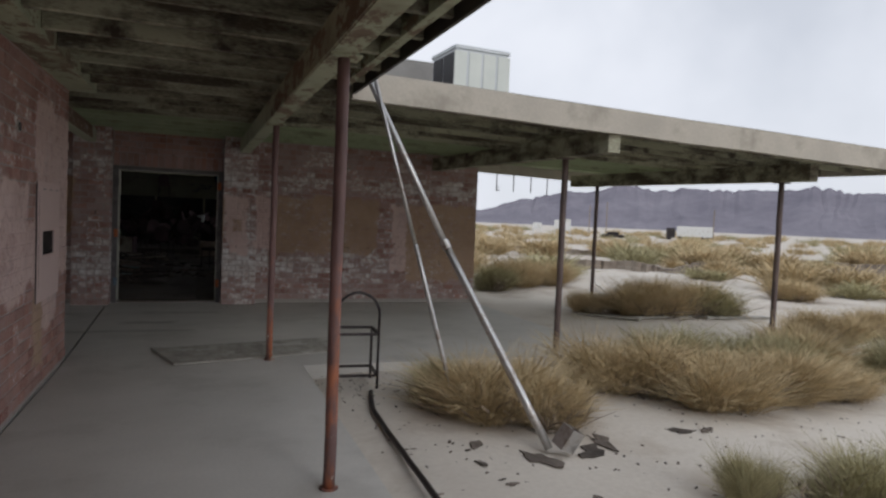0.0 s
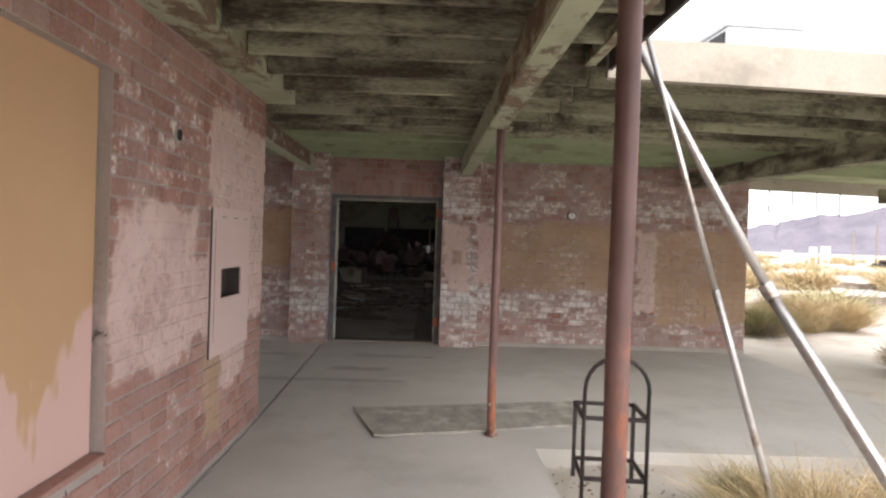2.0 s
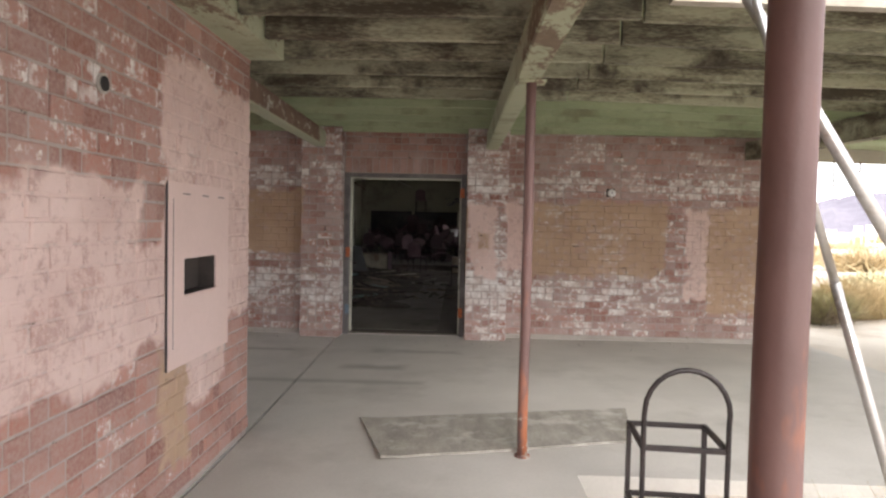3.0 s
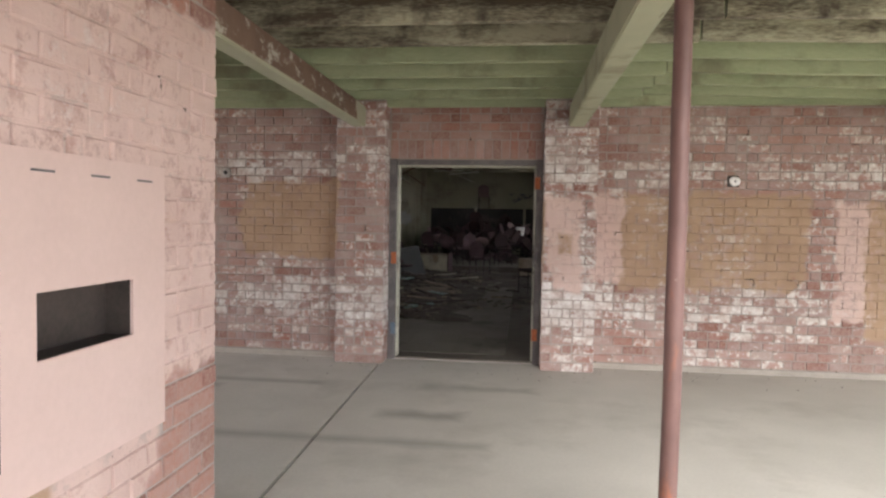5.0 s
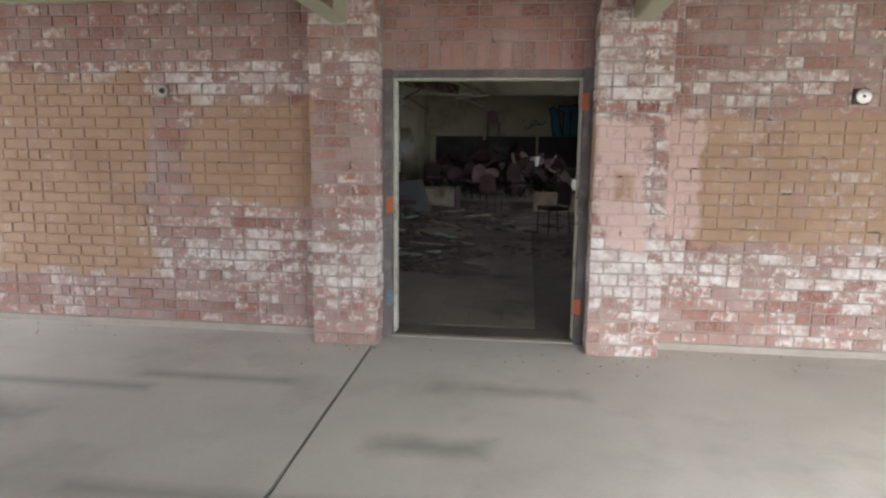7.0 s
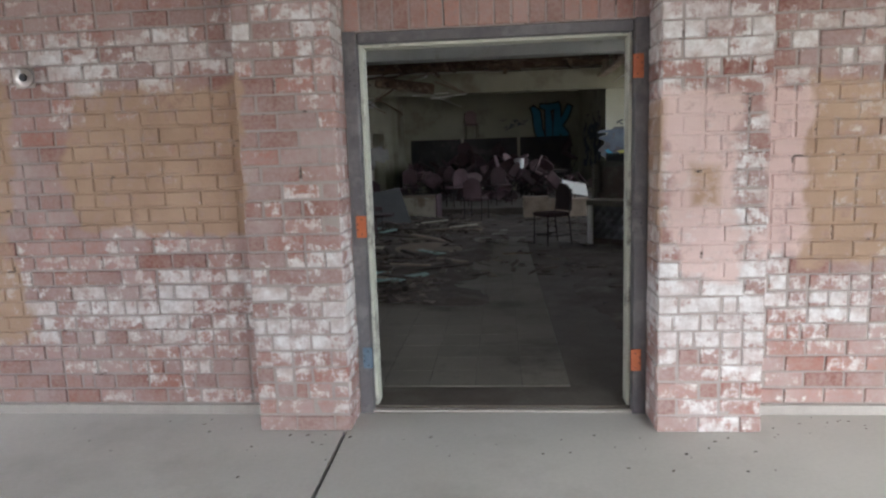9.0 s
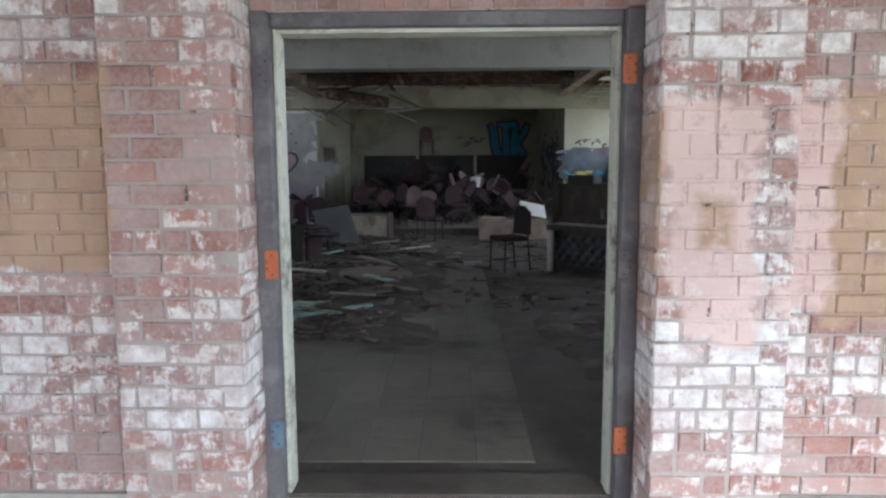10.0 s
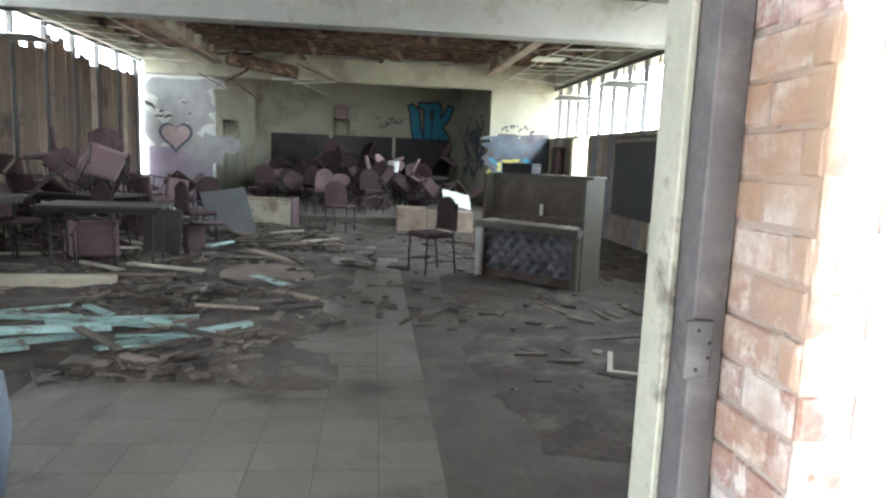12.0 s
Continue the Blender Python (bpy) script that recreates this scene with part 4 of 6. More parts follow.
# ---------------------------------------------------------------- brush
def brush_mesh(name, blades, radius, height, seed, material, lean=0.75, width=0.0045):
    """A dry desert shrub: hundreds of thin stems that fan out from the root, with forks and an uneven rim."""
    rnd = random.Random(seed)
    v, f = [], []
    lobes = [(rnd.uniform(0, 6.28), rnd.uniform(0.15, 0.95) * radius, rnd.uniform(0.38, 1.0)) for _ in range(12)]
    for _ in range(blades):
        a0, r0, hh = rnd.choice(lobes)
        cx, cy = r0 * math.cos(a0) * 0.8, r0 * math.sin(a0) * 0.8
        a = rnd.uniform(0, 6.28)
        out = rnd.random() ** 0.6 * lean
        base = Vector((cx * 0.75 + rnd.gauss(0, 0.07), cy * 0.75 + rnd.gauss(0, 0.07), -0.03))
        ln = height * hh * rnd.uniform(0.55, 1.08)
        way = Vector((math.cos(a) * out + cx / radius * 0.5, math.sin(a) * out + cy / radius * 0.5, 1 - 0.55 * out * rnd.random())).normalized()
        start = rnd.uniform(0.0, 0.55)
        p0 = base + way * ln * start
        bend = Vector((rnd.gauss(0, 0.32), rnd.gauss(0, 0.32), -0.20 * out - 0.05)) * ln
        p1 = base + way * ln * (start + 1) * 0.5 + bend * 0.4 + Vector((rnd.gauss(0, 0.02), rnd.gauss(0, 0.02), 0))
        p2 = base + way * ln + bend
        w = width * rnd.uniform(0.5, 1.3)
        s = Vector((math.cos(a + 1.57), math.sin(a + 1.57), rnd.gauss(0, 0.4))) * w
        k = len(v)
        v += [p0 - s * 0.6, p0 + s * 0.6, p1 - s, p1 + s, p2 - s * 0.35, p2 + s * 0.35]
        f += [(k, k + 1, k + 3, k + 2), (k + 2, k + 3, k + 5, k + 4)]
    me = bpy.data.meshes.new(name)
    me.from_pydata([tuple(p) for p in v], [], f)
    me.materials.append(M[material])
    return me


GOLD = [brush_mesh("foliage", 11000, 0.62, 0.78, 11 + k, "straw", width=0.0028) for k in range(3)]
OLIVE = [brush_mesh("foliage", 10000, 0.55, 0.70, 31 + k, "straw_green", width=0.0028) for k in range(2)]
DEAD = [brush_mesh("dead_wood", 420, 0.75, 0.55, 51 + k, "twig", 0.9, 0.008) for k in range(2)]
LOW = [brush_mesh("stems", 1900, 0.7, 0.62, 61 + k, "straw", width=0.009) for k in range(3)]
LOWG = [brush_mesh("stems", 1800, 0.7, 0.6, 71, "straw_green", width=0.009)]


def bush(x, y, size, tall, kind, turn, label, seed=0):
    ob = root("desert_bush", (x, y, ground_z(x, y)), label, "bush", "desert bushes", turn=turn)
    ob.scale = (size, size, tall)
    pool = {"gold": GOLD, "olive": OLIVE}[kind]
    a = new("foliage", pool[seed % len(pool)])
    a.parent = ob
    b = new("dead_wood", DEAD[seed % 2])
    b.parent = ob
    return ob


for k, (x, y, s, h, kind) in enumerate(((3.05, 5.25, 0.85, 0.88, "gold"), (2.72, 5.75, 0.5, 0.7, "olive"), (3.45, 4.98, 0.6, 0.72, "gold"), (4.75, 5.75, 0.95, 1.0, "gold"), (5.35, 5.25, 0.9, 0.92, "gold"), (6.05, 5.3, 0.9, 0.9, "gold"),
                                       (5.7, 6.15, 0.95, 1.0, "olive"), (6.7, 6.0, 1.0, 1.0, "olive"), (6.75, 5.2, 0.7, 0.7, "gold"), (7.5, 6.1, 0.9, 1.0, "gold"), (8.3, 5.6, 0.9, 1.0, "olive"), (3.85, 3.35, 0.32, 0.62, "olive"), (4.45, 3.15, 0.62, 0.66, "olive"), (5.1, 3.0, 0.6, 0.65, "olive"),
                                       (8.35, 10.6, 1.1, 1.15, "gold"), (9.2, 10.4, 1.2, 1.25, "gold"), (10.1, 10.3, 1.05, 1.1, "olive"), (7.55, 10.75, 0.6, 0.75, "gold"), (7.35, 14.7, 0.95, 1.15, "olive"), (8.3, 15.4, 1.2, 1.35, "gold"), (9.5, 15.8, 1.1, 1.2, "gold"),
                                       (9.6, 7.6, 0.9, 0.85, "gold"), (11.2, 7.9, 0.9, 0.9, "gold"), (14.5, 12.5, 1.0, 0.9, "gold"), (6.3, 17.5, 1.0, 1.1, "olive"))):
    bush(x, y, s, h, kind, 47 * k, "dry golden desert bush with bare twigs" if kind == "gold" else "olive green desert bush growing in sand", k)

# the brush that covers the plain
rnd = random.Random(5)
me_v, me_f, mats = [], [], []
src = []
for me in LOW + LOWG:
    co = np.empty(len(me.vertices) * 3)
    me.vertices.foreach_get("co", co)
    src.append((co.reshape(-1, 3), np.array([p.vertices[:] for p in me.polygons])))
count = 0
for which in (0, 1):
    V, F, base = [], [], 0
    for k in range(330 if which == 0 else 130):
        az = radians(rnd.uniform(14, 78))
        dist = 20 + 230 * rnd.random() ** 1.1
        x, y = dist * math.sin(az), dist * math.cos(az)
        if -6 < x < 6.5 and y < 33:
            continue
        co, fa = src[rnd.randrange(3) if which == 0 else 3]
        if dist > 45:
            fa = fa[:700]
            co = co[:2100]
        s, t = rnd.uniform(0.8, 2.2) * (1 + dist / 180), rnd.uniform(0, 6.28)
        h = s * rnd.uniform(0.7, 1.1)
        c, d = math.cos(t) * s, math.sin(t) * s
        q = np.stack([co[:, 0] * c - co[:, 1] * d + x, co[:, 0] * d + co[:, 1] * c + y, co[:, 2] * h + ground_z(x, y)], 1)
        V.append(q)
        F.append(fa + base)
        base += len(co)
    me = bpy.data.meshes.new("far_brush")
    me.from_pydata(np.concatenate(V).tolist(), [], np.concatenate(F).tolist())
    me.materials.append(M["straw" if which == 0 else "straw_green"])
    tagged(new("far_brush", me), "scattered dry brush over the desert plain" if which == 0 else "scattered olive brush over the desert plain", "brush", kind="stuff")

def earth_bank(az0, az1, dist, high, seed):
    """A low, ragged step of eroded earth that faces the walk."""
    bm = bmesh.new()
    prev = None
    n = int((az1 - az0) * 5)
    for k in range(n + 1):
        az = radians(az0 + (az1 - az0) * k / n)
        d = dist + 1.6 * noise.noise((k * 0.08, seed, 0)) + 0.5 * noise.noise((k * 0.5, seed, 1))
        ends = min(1.0, k / 6, (n - k) / 6)
        h = ends * high * max(0.15, 0.6 + 0.5 * noise.noise((k * 0.07, seed, 2)) + 0.12 * noise.noise((k * 0.6, seed, 3)))
        g = ground_z(d * math.sin(az), d * math.cos(az))
        now = [bm.verts.new(((d + q) * math.sin(az), (d + q) * math.cos(az), g + up)) for q, up in ((-0.25, -0.08), (0.0, h * 0.45), (0.05, h), (0.9, h * 0.9), (4.5, -0.12))]
        if prev:
            for a, b, c, e in zip(prev, prev[1:], now[1:], now):
                bm.faces.new((a, e, c, b))
        prev = now
    thing("earth_bank", bm, "bank", "low eroded earth bank across the desert plain", "earth bank", "earth banks", kind="structure")


for k, (az0, az1, dist, high) in enumerate(((30, 44, 27, 0.5), (40, 62, 30, 0.55), (24, 40, 39, 0.5), (44, 70, 41, 0.6))):
    earth_bank(az0, az1, dist, high, k * 3.7 + 1)

# small stones and litter in the sand
bm = bmesh.new()
for k in range(620):
    x, y = (rnd.uniform(1.9, 7), rnd.uniform(2.2, 6.6)) if k < 520 else (rnd.uniform(1.76, 2.7), rnd.uniform(5.7, 6.76))
    s = rnd.uniform(0.003, 0.012) if k < 520 else rnd.uniform(0.003, 0.008)
    bmesh.ops.create_icosphere(bm, subdivisions=1, radius=s, matrix=Matrix.Translation((x, y, ground_z(x, y) + s * 0.3)) @ pose(0, 0, 0, 0, 0, rnd.uniform(0, 90)) @ Matrix.Diagonal((rnd.uniform(0.7, 3.5), 1, 0.5, 1)))
thing("litter", bm, "debris", "small stones and twigs strewn on the sand", "litter", kind="stuff")

# ---------------------------------------------------------------- the far distance
def ridge(name, dist, heights, seed, label):
    """A range of bare hills; heights: (azimuth, elevation) in degrees, clockwise from the door's direction."""
    bm = bmesh.new()
    rows = []
    n = 520
    for k in range(n + 1):
        az = -20 + 150 * k / n
        lo, hi = max([h for h in heights if h[0] <= az], default=heights[0]), min([h for h in heights if h[0] >= az], default=heights[-1])
        f = 0 if hi[0] == lo[0] else (az - lo[0]) / (hi[0] - lo[0])
        el = lo[1] + (hi[1] - lo[1]) * f
        top = dist * math.tan(radians(el)) * (1 + 0.13 * noise.noise((az * 0.35, seed, 0)) + 0.08 * noise.noise((az * 1.3, seed, 1)) + 0.05 * noise.noise((az * 3.6, seed, 2)))
        col_ = []
        for j in range(9):
            g = j / 8
            d = dist + 0.16 * dist * g
            z = -8 + (top + 8) * g ** 1.25 * (1 + (1 - g) * 0.5 * noise.noise((az * 0.6, g * 3, seed)))
            wig = 1.2 * (1 - g) * noise.noise((az * 0.5, g * 4, seed + 3))
            col_.append(bm.verts.new((d * math.sin(radians(az + wig)), d * math.cos(radians(az + wig)), z)))
        rows.append(col_)
    for a, b in zip(rows, rows[1:]):
        for j in range(8):
            bm.faces.new((a[j], b[j], b[j + 1], a[j + 1]))
    return thing(name, bm, "hazed_rock", label, "hills", kind="structure")


ridge("backdrop", 2600, [(-20, 0.8), (14, 1.0), (24, 1.3), (27, 2.4), (31, 3.3), (36, 4.0), (42, 3.9), (50, 4.1), (58, 3.7), (66, 3.8), (80, 2.5), (130, 1.5)], 2.0, "bare desert hills on the horizon, tinted purple-grey for haze")


def far(az, dist):
    return dist * math.sin(radians(az)), dist * math.cos(radians(az))


def road_sign(az, dist, w, h, top):
    x, y = far(az, dist)
    ob = root("road_sign", (x, y, ground_z(x, y)), "blank white sign board on two legs", "sign", "road signs", turn=-az)
    part("panel", boxes(((-w / 2, -0.05, top - h), (w / 2, 0.05, top)), bevel=0.01), "white", ob)
    for s in (-1, 1):
        part("leg", boxes(((s * w * 0.42 - 0.08, 0.06, -0.2), (s * w * 0.42 + 0.08, 0.16, top))), "white", ob)


road_sign(28.9, 110, 1.4, 1.0, 2.3)
road_sign(30.6, 118, 1.1, 1.6, 3.0)
road_sign(31.4, 118, 1.3, 2.0, 3.2)
x, y = far(41.2, 150)
truck = root("semi_truck", (x, y, ground_z(x, y)), "white semi truck with trailer on the far road", "truck", turn=-41)
part("trailer", boxes(((-2.5, -1.2, 0.9), (4.6, 1.2, 3.1)), bevel=0.05), "white", truck)
part("cab", boxes(((-4.6, -1.1, 0.6), (-2.8, 1.1, 2.7)), bevel=0.2), "black_steel", truck, "dark truck cab")
for wx in (-4.0, -1.8, 2.6, 3.7):
    part("wheel", tube(bmesh.new(), [(wx, -1.2, 0.5), (wx, 1.2, 0.5)], 0.5, 14), "black_steel", truck)
x, y = far(35.2, 130)
car = root("parked_car", (x, y, ground_z(x, y)), "dark car far off on the plain", "car", turn=-35)
part("body", boxes(((-2.1, -0.85, 0.3), (2.1, 0.85, 0.9)), bevel=0.2), "black_steel", car)
part("cabin", boxes(((-1.1, -0.75, 0.9), (1.2, 0.75, 1.4)), bevel=0.2), "black_steel", car)
for az, hgt in ((34.6, 8), (43.0, 7), (33.2, 7)):
    x, y = far(az, 160)
    bm = tubes([(0, 0, -0.5), (0, 0, hgt)], radius=0.13, sides=6)
    ob = thing("utility_pole", bm, "oldwood", "thin wooden utility pole far off", "pole", "utility poles")
    ob.location = (x, y, ground_z(x, y))

# ---------------------------------------------------------------- inside the hall: structure
for y, z, h, m in ((18.5, 2.90, 0.50, "plaster_white"), (26.92, 3.12, 0.56, "plaster")):
    thing("hall_beam", boxes(((HALL[0], y - 0.15, z), (HALL[1], y + 0.15, z + h)), bevel=0.012), m, "long boxed white beam with peeling paint across the hall", "beam", "hall beams", kind="structure")
for x in (3.15, -3.35):
    ob = root("hall_girder", (x, 0, 3.42), "broken boxed girder with dark gaps along the hall", "girder", "hall girders", kind="structure")
    part("chord", boxes(((-0.10, HALL[2], 0.0), (0.10, 26.75, 0.06))), "oldwood", ob)
    part("chord", boxes(((-0.10, HALL[2], 0.34), (0.10, 26.75, 0.40))), "rotten", ob)
    for k in range(24):
        y = 12.3 + 0.6 * k
        part("web", boxes(((-0.08, y - 0.10, 0.061), (0.08, y + 0.10, 0.339))), "oldwood" if k % 3 else "plaster", ob)
roof_in = random.Random(8)
bm = bmesh.new()
for k in range(36):
    y = 12.1 + 0.42 * k
    box(bm, (HALL[0], y - 0.03, 3.74), (HALL[1], y + 0.03, 3.979))
for k in range(260):
    y, x = roof_in.uniform(12, 26.6), roof_in.uniform(-4.6, 4.4)
    ln = roof_in.uniform(0.3, 1.6)
    box(bm, (-ln / 2, -0.05, -0.008), (ln / 2, 0.05, 0.008), m=pose(x, y, roof_in.uniform(3.62, 3.76), roof_in.uniform(-15, 15), roof_in.uniform(-14, 14), roof_in.choice((0, 90)) + roof_in.uniform(-12, 12)))
thing("ceiling_joists", bm, "rotten", "rotten roof joists with broken lath hanging down", "ceiling", kind="structure")

# windows of the west side: dark mullions, broken boards below and open sky above
west = root("window_1", (HALL[0] - 0.15, 0, 0), "long window band with dark mullions and rotting boards", "window", kind="structure")
ys = [12.83 + 1.06 * k for k in range(14)]
for k, y in enumerate(ys):
    if y > 13.0:
        part("mullion", boxes(((-0.04, y - 0.035, 0.592), (0.05, y + 0.035, 3.398)), bevel=0.004), "mullion", west)
    if y < 26.9:
        topz = 3.02 + 0.10 * noise.noise((y * 1.7, 3, 0)) + (0.18 if k % 4 == 1 else 0)
        for j in range(4):
            a = y + 0.04 + j * 0.245
            if a < 13.0 or a > 26.75:
                continue
            part("board", boxes(((-0.02 + 0.006 * (j % 2), a, 0.55), (0.0 + 0.006 * (j % 2), a + 0.238, topz + 0.28 * noise.noise((a * 3, 1, 5))))), "oldwood" if noise.noise((a * 2.3, 7, 1)) > 0.32 else "curtain", west)
part("sill", boxes(((-0.10, 13.0, 0.551), (0.17, 27.0, 0.59)), bevel=0.004), "oldwood", west)
part("transom", boxes(((-0.03, 13.0, 3.40), (0.04, 27.0, 3.449))), "mullion", west)
east = root("window_2", (HALL[1] + 0.12, 0, 0), "bright row of glassless windows with torn strips", "window", kind="structure")
for k in range(19):
    y = 13.1 + 0.75 * k
    part("mullion", boxes(((-0.04, y - 0.032, 1.962), (0.04, y + 0.032, 3.249))), "mullion", east)
for k in range(26):
    y = 13.3 + 0.53 * k + 0.1 * noise.noise((k, 0, 0))
    ln = 0.25 + 0.45 * abs(noise.noise((k * 1.7, 2, 0)))
    bm = boxes(((-0.006, -0.02, -ln), (0.006, 0.03, 0)), m=pose(-0.04, y, 3.24, 0, 3 * (k % 3 - 1), 5))
    part("torn_strip", bm, "mullion" if k % 2 else "oldwood", east)
part("head_rail", boxes(((-0.08, 13.0, 3.17), (-0.041, 27.0, 3.248))), "mullion", east)
part("sill", boxes(((-0.16, 13.0, 1.961), (0.05, 27.0, 1.99)), bevel=0.004), "plaster", east)
# a lining of upright boards on the east wall below the windows
lining = root("wall_lining", (HALL[1], 0, 0), "mouldy upright wall boards below the windows", "wall lining", kind="structure")
for k in range(46):
    y = 13.0 + 0.30 * k
    if 23.7 < y < 24.95:
        continue
    hgt = 1.94 - (0.5 * abs(noise.noise((k * 0.9, 0, 4))) if k % 5 == 2 else 0)
    part("board", boxes(((-0.022, y, 0.01), (-0.003, y + 0.287, hgt))), ("curtain", "quilt", "oldwood", "plaster")[int(2 + 1.9 * noise.noise((k * 0.6, 9, 0))) % 4], lining)

# torn ceiling grid along the windows
grid_r = random.Random(4)
for side, x0, x1 in (("west", -5.0, -3.6), ("east", 3.5, 4.8)):
    ob = root("ceiling_grid", (0, 0, 3.30), "sagging metal ceiling grid without its tiles", "ceiling grid", "ceiling grids", kind="structure")
    for k in range(3):
        x = x0 + (x1 - x0) * k / 2
        part("runner", tubes([(x, 13.0 + 2.0 * j, 0.03 * grid_r.uniform(-1, 1)) for j in range(8)], radius=0.010, sides=4), "plaster_white", ob)
    for k in range(18):
        y = 13.5 + 0.72 * k
        part("cross_bar", tubes([(x0, y, 0.02 * grid_r.uniform(-1, 1)), (x1, y + grid_r.uniform(-0.15, 0.15), 0.05 * grid_r.uniform(-2, 1))], radius=0.008, sides=4), "plaster_white", ob)
    for k in range(5):
        y = 19 + 1.5 * k + grid_r.uniform(-0.4, 0.4)
        part("tile", boxes(((x0 + 0.1, y, 0.0), (x0 + 0.7, y + 0.6, 0.015)), m=pose(0, 0, 0.01, grid_r.uniform(-3, 3), 0, 0)), "plaster_white", ob)

# wreckage that hangs from the far beam
ob = root("hanging_wreckage", (-1.9, 26.3, 3.15), "torn duct and lath hanging from the ceiling", "wreckage")
for k in range(14):
    a, b = grid_r.uniform(-1.4, 1.2), grid_r.uniform(-0.3, 0.5)
    part("lath", boxes(((-0.5, -0.04, -0.01), (0.5, 0.04, 0.01)), m=pose(a, grid_r.uniform(-0.5, 0.3), b, grid_r.uniform(-30, 30), grid_r.uniform(-40, 40), grid_r.uniform(-30, 30))), ("rotten", "oldwood", "plaster_white")[k % 3], ob)
part("duct", boxes(((-1.3, -0.2, -0.15), (0.3, 0.2, 0.12)), bevel=0.03, m=pose(0.2, -0.2, 0.12, 0, 9, 4)), "rotten", ob)

# low platform at the far end
thing("stage", boxes(((-3.5, 23.6, -0.02), (3.25, 30.98, 0.16)), bevel=0.01), "grout", "low dusty platform in front of the alcove", "platform", kind="structure")
board = root("chalkboard", (0, 30.97, 0), "long dark chalkboard with cream posts on the back wall", "chalkboard")
part("slate", boxes(((-2.75, -0.03, 0.55), (2.75, 0.0, 1.96)), bevel=0.005), "chalkboard", board)
for x in (-0.95, 0.98):
    part("post", boxes(((x - 0.045, -0.06, 0.5), (x + 0.045, -0.031, 1.97))), "cream_wood", board)

# ---------------------------------------------------------------- spray paint and painted shapes on the walls
def heart_outline(w, h):
    pts = []
    for k in range(40):
        t = 2 * math.pi * k / 40
        pts.append((w / 2 * math.sin(t) ** 3, h / 2 * (13 * math.cos(t) - 5 * math.cos(2 * t) - 2 * math.cos(3 * t) - math.cos(4 * t)) / 15))
    return pts


def flat(bm, outline, x, y, z, thick=0.003):
    prism(bm, [(x + u, z + v) for u, v in outline], 1, y - thick, y)
    return bm


def strokes(n, cx, cz, w, h, y, thick, seed, tilt=0.6):
    """Broad spray strokes, flat on a wall that faces the door."""
    r = random.Random(seed)
    bm = bmesh.new()
    for k in range(n):
        x, z = cx + r.uniform(-w, w) / 2, cz + r.uniform(-h, h) / 2
        a = r.uniform(-tilt, tilt) + (1.57 if r.random() < 0.7 else 0)
        run = [(x + math.cos(a + 0.5 * math.sin(j + seed)) * 0.09 * j * h, z + math.sin(a) * 0.09 * j * h) for j in range(6)]
        run = [(u, min(max(v, cz - h / 2), cz + h / 2)) for u, v in run]
        dx, dz = math.sin(a) * thick / 2, math.cos(a) * thick / 2
        yy = y - 0.0006 * k
        prev = None
        for u, v in run:
            now = (bm.verts.new((u - dx, yy, v + dz)), bm.verts.new((u + dx, yy, v - dz)))
            if prev:
                bm.faces.new((prev[0], prev[1], now[1], now[0]))
            prev = now
    return bm


YW, YB = 26.994, 30.992
def letter_strokes(runs, y, grow):
    """Fat tapering brush strokes on a wall that faces the door: each run is (x, z, width) from end to end."""
    bm = bmesh.new()
    for k, run in enumerate(runs):
        yy = y - 0.0008 * k
        prev = None
        fine = []
        for (x0, z0, w0), (x1, z1, w1) in zip(run, run[1:]):
            fine += [(x0 + (x1 - x0) * q / 5, z0 + (z1 - z0) * q / 5, w0 + (w1 - w0) * q / 5) for q in range(5)]
        fine.append(run[-1])
        for j, (x, z, w) in enumerate(fine):
            c, e = fine[max(j - 1, 0)], fine[min(j + 1, len(fine) - 1)]
            d = Vector((e[0] - c[0], e[1] - c[1])).normalized()
            h = w / 2 + grow + 0.012 * noise.noise((x * 6, z * 6, k))
            if j in (0, len(fine) - 1):
                x, z = x + d.x * grow * (1 if j else -1), z + d.y * grow * (1 if j else -1)
            now = (bm.verts.new((x - d.y * h, yy, z + d.x * h)), bm.verts.new((x + d.y * h, yy, z - d.x * h)))
            if prev:
                bm.faces.new((prev[0], prev[1], now[1], now[0]))
            prev = now
    return bm


gm = root("graffiti", (0, 0, 0), "bright blue bubble-letter graffiti with dark outline on plaster", "graffiti")
LETTERS = [[(1.46, 2.95, 0.10), (1.60, 2.75, 0.24), (1.66, 2.2, 0.26), (1.78, 1.86, 0.24), (1.98, 1.80, 0.22)], [(1.98, 2.86, 0.16), (2.02, 2.4, 0.22), (2.02, 1.80, 0.20)],
           [(1.74, 2.98, 0.10), (2.06, 2.92, 0.20), (2.35, 3.02, 0.12)], [(2.30, 2.98, 0.18), (2.30, 2.4, 0.24), (2.24, 1.70, 0.22)], [(2.36, 2.30, 0.16), (2.58, 2.62, 0.18), (2.72, 2.96, 0.14)],
           [(2.36, 2.28, 0.18), (2.56, 2.0, 0.22), (2.66, 1.62, 0.18)], [(1.80, 1.74, 0.12), (2.2, 1.62, 0.24), (2.60, 1.60, 0.16)]]
tagged(part("outline", letter_strokes(LETTERS, YB - 0.001, 0.055), "g_dark", gm), kind="stuff")
tagged(part("fill", letter_strokes(LETTERS, YB - 0.009, 0.0), "g_blue", gm), kind="stuff")
side_tag = root("graffiti", (3.285, 27.35, 0), "grey and dark layered graffiti on the alcove side wall", "graffiti", turn=-86)
